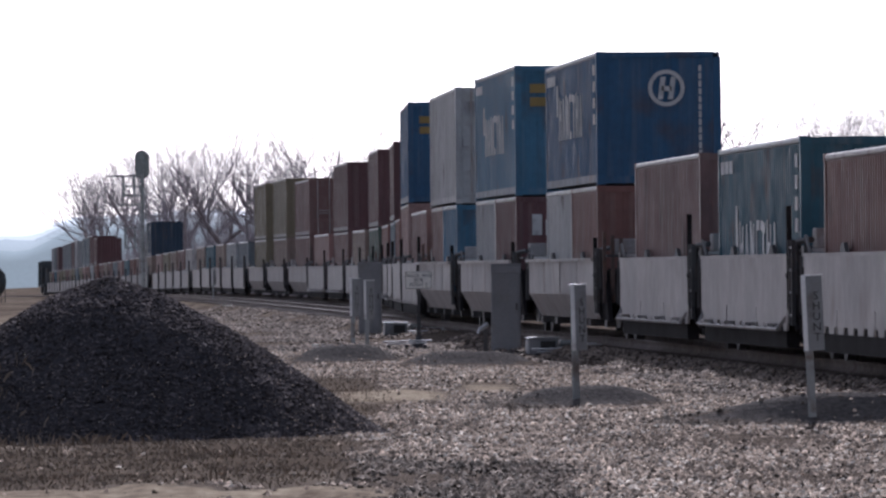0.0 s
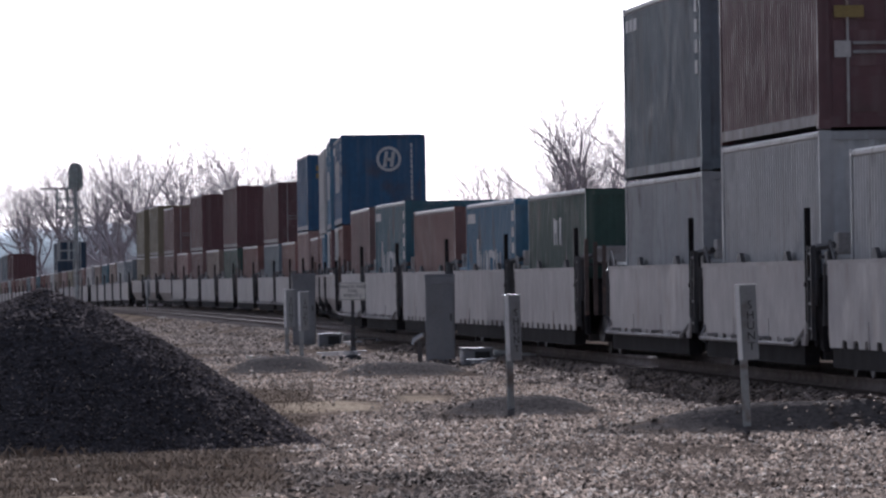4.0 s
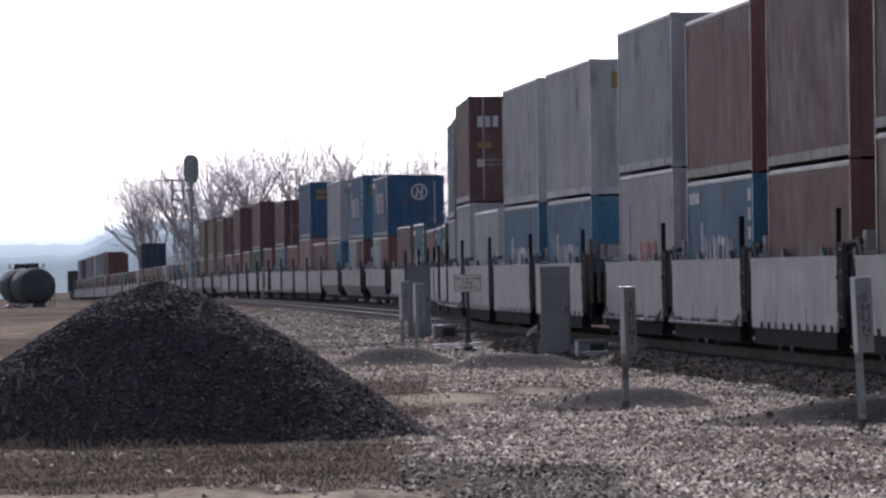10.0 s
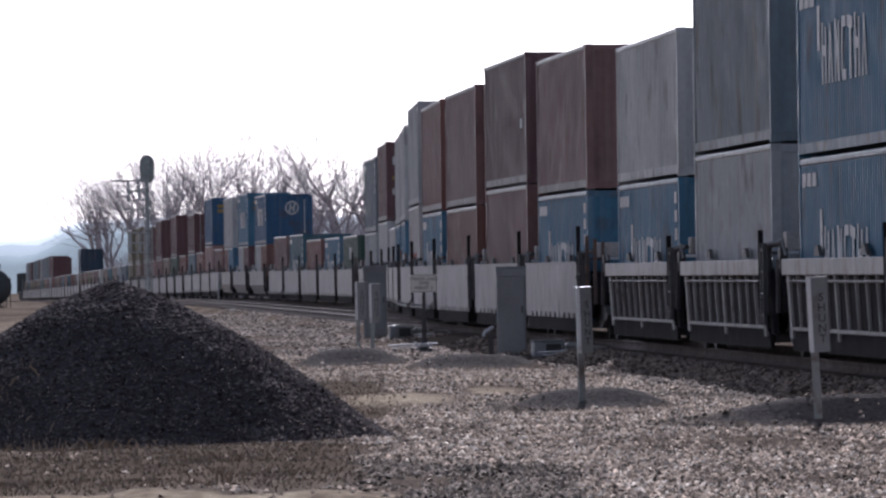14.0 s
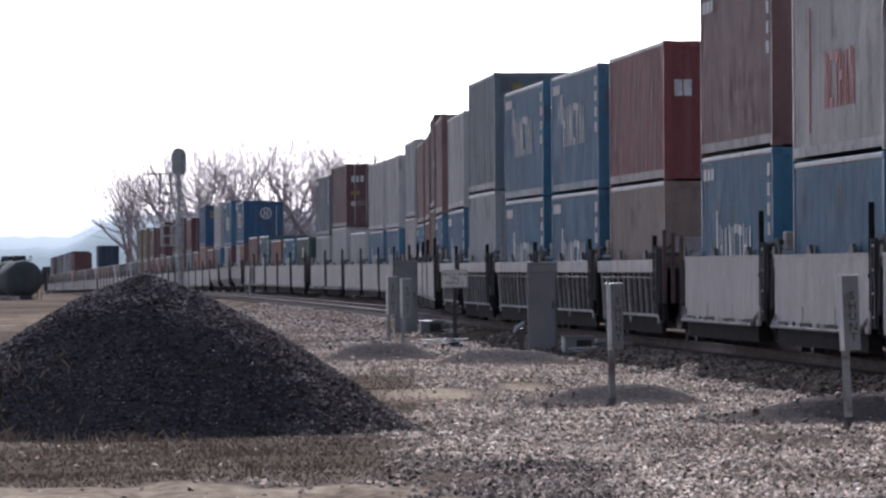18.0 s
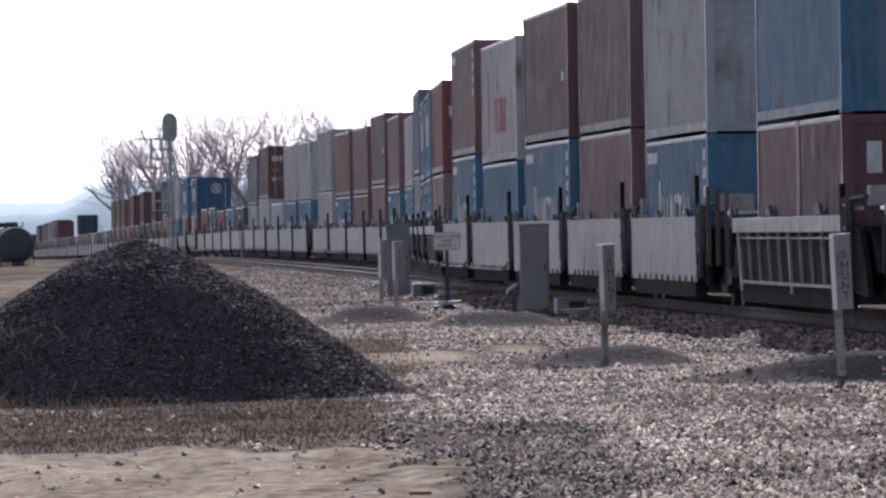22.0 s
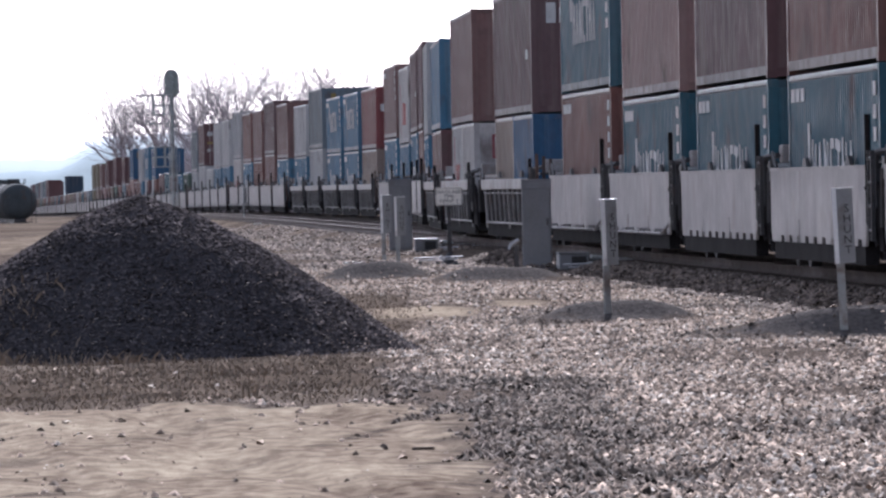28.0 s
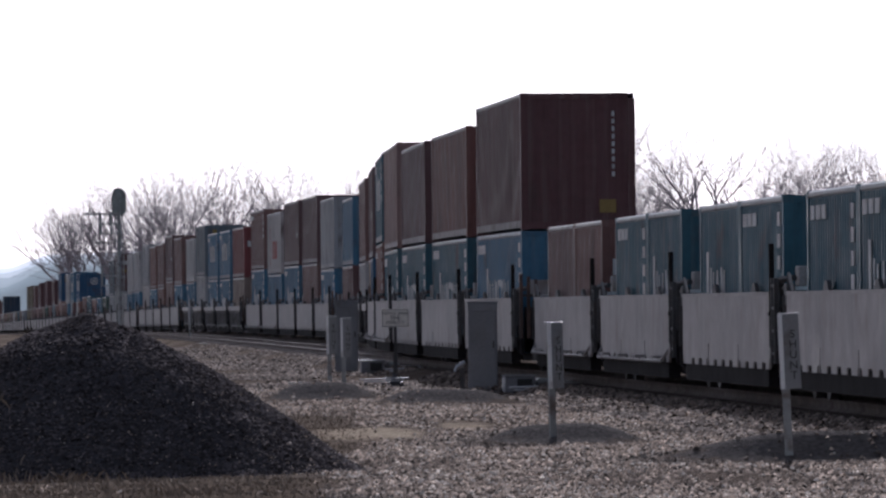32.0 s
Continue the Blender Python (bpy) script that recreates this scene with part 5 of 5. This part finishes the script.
def tank_car(x, y, turn):
    t = thing("tank_car", "black tank car standing on a far siding", "rail car", "parked tank cars", at=pose(x, y, RAIL + SIDING, 0, 0, turn))

    def shell(bm):
        prof = [(-7.2, 0.02), (-7.15, 0.6), (-6.95, 1.1), (-6.6, 1.42), (-6.2, 1.5), (6.2, 1.5), (6.6, 1.42), (6.95, 1.1), (7.15, 0.6), (7.2, 0.02)]
        rings = [[bm.verts.new((r * math.cos(a), yy, 2.45 + r * math.sin(a))) for a in [i * 2 * math.pi / 24 for i in range(24)]] for yy, r in prof]
        for p0, p1 in zip(rings, rings[1:]):
            for i in range(24):
                bm.faces.new((p0[i], p0[(i + 1) % 24], p1[(i + 1) % 24], p1[i]))
    part("tank", shell, TANK, t, smooth=True)
    part("dome", lambda bm: rod(bm, (0, 0, 3.8), (0, 0, 4.35), 0.55, 0.5, 16), TANK, t)
    part("walkway", lambda bm: box(bm, -0.9, 0.9, -1.2, 1.2, 3.95, 4.0), STEEL, t)
    part("top_rail", lambda bm: [rod(bm, (sx * 0.9, sy * 1.2, 3.95), (sx * 0.9, sy * 1.2, 4.3), 0.03) for sx in (-1, 1) for sy in (-1, 1)] + [rod(bm, (sx * 0.9, -1.2, 4.3), (sx * 0.9, 1.2, 4.3), 0.03) for sx in (-1, 1)], STEEL, t)
    part("underframe", lambda bm: box(bm, -0.5, 0.5, -8.0, 8.0, 0.75, 1.1), STEEL, t)
    for sx in (-1, -0.75, 0.75, 1):
        part("ladder_stile", lambda bm: rod(bm, (sx * 1.3, -7.6, 0.7), (sx * 1.3, -7.6, 3.2), 0.03), STEEL, t)
    for yy in (-5.8, 5.8):
        add_truck(t, yy)
    return t


SIDING = -1.75          # the far siding lies on lower land
tank_car(-37.8, 612, 7)
tank_car(-39.9, 629.2, 7)
railway("far_siding", lambda y: -37.8 - 0.1228 * (y - 612), 560, 760, "steel siding rails in a dry field", lambda y: SIDING)

# ---- trees ----


def tree_arrays(seed, height, spread):
    """Bare tree: ascending limbs that fork again and again into a fan of fine twigs."""
    q = random.Random(seed)
    limbs, fine, hair = [], [], []

    def grow(p, d, l, r, depth):
        n = 4 if depth < 3 else (3 if depth < 5 else 2)
        wob = 0.12 if depth < 4 else 0.1
        for k in range(n):
            d = (d + Vector((q.gauss(0, wob), q.gauss(0, wob), q.gauss(0.06 if depth < 3 else 0.02, 0.06)))).normalized()
            e = p + d * (l / n)
            r2 = r * 0.92
            (limbs if depth < 3 else fine if depth < 5 else hair).append((p.copy(), e.copy(), r, r2))
            p, r = e, r2
            if 1 <= depth < 6 and q.random() < (0.36 if depth > 2 else 0.4):
                sp = spread * (1.0 if depth < 3 else 0.75)
                s = (d + Vector((q.gauss(0, sp), q.gauss(0, sp), q.gauss(0.04, 0.25)))).normalized()
                grow(p, s, l * q.uniform(0.5, 0.75), r * 0.5, depth + (1 if depth < 3 else 2))
        if depth < 6:
            for k in range(4 if depth == 0 else (3 if depth == 1 else 2)):
                sp = spread * (1.0 if depth < 2 else 0.7)
                s = (d + Vector((q.gauss(0, sp), q.gauss(0, sp), q.gauss(0.06, 0.22)))).normalized()
                grow(p, s, l * q.uniform(0.66, 0.86), r * q.uniform(0.5, 0.68), depth + 1)
    grow(Vector((0, 0, -0.2)), Vector((0, 0, 1)), height * 0.2, height * 0.016, 0)
    return limbs, fine, hair


def tubes(name, segs, n, fat):
    v = np.zeros((len(segs), 2 * n, 3), np.float32)
    for i, (a, b, r, r2) in enumerate(segs):
        t = (b - a).normalized()
        u = t.orthogonal().normalized()
        w = t.cross(u)
        for j in range(n):
            c, s = math.cos(2 * math.pi * j / n), math.sin(2 * math.pi * j / n)
            v[i, j] = a + (u * c + w * s) * max(r, fat)
            v[i, n + j] = b + (u * c + w * s) * max(r2, fat * 0.8)
    f = np.array([(j, (j + 1) % n, n + (j + 1) % n, n + j) for j in range(n)])[None] + (np.arange(len(segs)) * 2 * n)[:, None, None]
    return raw_mesh(name, v.reshape(-1, 3), f.reshape(-1, 4), BARK)


def twigs(segs, fat):
    """The finest shoots: slender tapered slips of two triangles."""
    q = random.Random(len(segs))
    v = np.zeros((len(segs), 4, 3), np.float32)
    for i, (a, b, r, r2) in enumerate(segs):
        w = (b - a).cross(Vector((q.gauss(0, 1), q.gauss(0, 1), q.gauss(0, 0.4)))).normalized()
        v[i] = a - w * fat, a + w * fat, b + w * fat * 0.7, b - w * fat * 0.7
    f = np.arange(len(segs) * 4).reshape(-1, 4)
    return v.reshape(-1, 3), f


def crown_mesh(name, fine, hair, fat, thin, mat):
    me = tubes(name, fine, 3, fat)
    co = np.zeros(len(me.vertices) * 3, np.float32)
    me.vertices.foreach_get("co", co)
    fa = np.zeros(len(me.polygons) * 4, np.int32)
    me.polygons.foreach_get("vertices", fa)
    v, f = twigs(hair, thin)
    return raw_mesh(name, np.concatenate([co.reshape(-1, 3), v]), np.concatenate([fa.reshape(-1, 4), f + len(co) // 3]), mat)


TREES = []
for k, (hh, sp) in enumerate(((15, 0.5), (13, 0.6), (14, 0.46), (12, 0.58), (13, 0.54))):
    limbs, fine, hair = tree_arrays(40 + k, hh, sp)
    top = sorted(s[1].z for s in hair)[int(len(hair) * 0.93)]
    limbs, fine, hair = ([(a / top, b / top, r / top, r2 / top) for a, b, r, r2 in segs] for segs in (limbs, fine, hair))
    TREES.append((tubes("trunk", limbs, 5, 0.0016), crown_mesh("crown", fine, hair, 0.0007, 0.00034, BARK)))


def bush_arrays(seed, w, h, count):
    q = random.Random(seed)
    out, hair = [], []
    for k in range(count):
        p = Vector((q.uniform(-w, w), q.uniform(-2, 2), 0))
        d = Vector((q.gauss(0, 0.22), q.gauss(0, 0.22), 1)).normalized()
        l = h * (0.35 + 0.65 * q.random()) * (0.75 + 0.35 * math.sin(p.x * 0.9 + seed))
        r = 0.03
        for s in range(4):
            e = p + d * l / 4
            out.append((p.copy(), e.copy(), r, r * 0.7))
            for m in range(4):
                d2 = (d + Vector((q.gauss(0, 0.5), q.gauss(0, 0.5), 0.15))).normalized()
                hair.append((e.copy(), e + d2 * l * q.uniform(0.12, 0.3), 0, 0))
            d = (d + Vector((q.gauss(0, 0.15), q.gauss(0, 0.15), 0))).normalized()
            p, r = e, r * 0.7
    return out, hair


BUSHES = [crown_mesh("brush", *bush_arrays(70 + k, 7.0, 7.5, 300), 0.012, 0.010, BRUSHM) for k in range(3)]


def tree(k, x, y, s, turn):
    t = thing("bare_tree", "leafless tree with fine forked twigs beyond the railway", "tree", "bare trees")
    t.matrix_basis = pose(x, y, ground_z(x, y), 0, 0, turn) @ Matrix.Scale(s, 4)
    part("trunk", TREES[k][0], None, t)
    part("crown", TREES[k][1], None, t)


def beyond(px, lo, hi, room):
    """A place seen at that bearing, past the train's line by some metres."""
    d = q.uniform(lo, hi)
    while (px - 784) / 13170 * d < track_x(d) + room and d < 1900:
        d += 20
    return (px - 784) / 13170 * d, d


q = random.Random(9)
STAND = ((160, 150), (178, 172), (200, 165), (232, 175), (265, 190), (300, 205), (322, 190), (345, 222), (375, 236), (400, 215), (416, 232), (455, 205), (494, 212), (535, 200), (578, 234), (620, 205), (679, 238), (720, 215),
         (800, 200), (930, 205), (1030, 200), (1090, 215), (1120, 235), (1150, 262), (1205, 312), (1300, 302), (1345, 255), (1385, 255), (1425, 260), (1470, 250), (1510, 255), (1550, 245), (1600, 240), (1640, 240))
for px, up in STAND:                  # the tall trees of the wood: bearing and apparent height
    x, d = beyond(px, 690, 790, 14) if px < 740 else beyond(px, 570, 660, 20)
    tree(q.randrange(5), x, d, 1.17 * up / 13170 * d + EYE - ground_z(x, d), q.uniform(0, 360))
for i in range(26):                   # younger trees between them
    px = 185 + i * 34 + (300 if i > 15 else 0) + q.uniform(-9, 9)
    x, d = beyond(px, 730, 840, 18) if px < 740 else beyond(px, 600, 700, 20)
    tree(q.randrange(5), x, d, 1.1 * q.uniform(115, 165 if px < 740 else 200) / 13170 * d + EYE - ground_z(x, d), q.uniform(0, 360))
for i in range(46):
    px = 185 + i * 12.5 + q.uniform(-6, 6)
    x, d = beyond(px, 720, 860, 22)
    b = thing("thicket", "dense leafless thicket under the trees", "bushes", "thickets")
    b.matrix_basis = pose(x, d, ground_z(x, d), 0, 0, q.uniform(-20, 20)) @ Matrix.Scale(q.uniform(0.85, 1.25), 4)
    part("brush", BUSHES[i % 3], None, b)

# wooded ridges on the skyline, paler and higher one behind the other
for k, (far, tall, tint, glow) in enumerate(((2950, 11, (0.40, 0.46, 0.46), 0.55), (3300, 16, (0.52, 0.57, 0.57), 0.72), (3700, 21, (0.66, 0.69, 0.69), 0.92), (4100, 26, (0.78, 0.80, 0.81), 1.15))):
    rv, rf = [], []
    for i in range(320):
        x = -1000 + i * 6
        h = tall + 8 * smooth_step(-168, -146, x * 2950 / far) + 3 * noise.noise((x * 0.012, k, 0)) + 1.3 * noise.noise((x * 0.09, 3, k)) + 0.8 * noise.noise((x * 0.3, 5, k))
        for yy, zz in ((-60, -40), (0, h * 0.6), (40, h), (120, h * 0.9), (200, -40)):
            rv.append((x, far + yy, zz))
    for i in range(319):
        for j in range(4):
            a = i * 5 + j
            rf.append((a, a + 5, a + 6, a + 1))
    # distance haze is painted on as emission, stronger on each farther ridge
    HAZE = material("hazed_wood_%d" % k, (0.2, 0.24, 0.26), 1.0, 0, 0.08, 30.0, spec=0.0)
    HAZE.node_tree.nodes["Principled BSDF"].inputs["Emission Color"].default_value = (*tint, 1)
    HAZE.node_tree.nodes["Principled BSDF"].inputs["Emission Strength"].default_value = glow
    tagged(new("backdrop", raw_mesh("backdrop", rv, rf, HAZE)), "wooded ridge on the skyline, its blue-grey haze painted in as glow", "hills", kind="structure")


# ---- movement ----
def motions():
    """The whole train rolls away along the line at a steady speed."""
    for ob, pos, z in MOVING:
        rows = []
        for k in range(33):
            y = 145 + SPEED * k - pos
            a = track_x(y + 5.5)
            b = track_x(y - 5.5)
            rows.append((k, Matrix.Translation(((a + b) / 2, y, z + grade(y))) @ Matrix.Rotation(math.atan2(b - a, 11.0), 4, "Z")))
        walk(ob, rows)


motions()
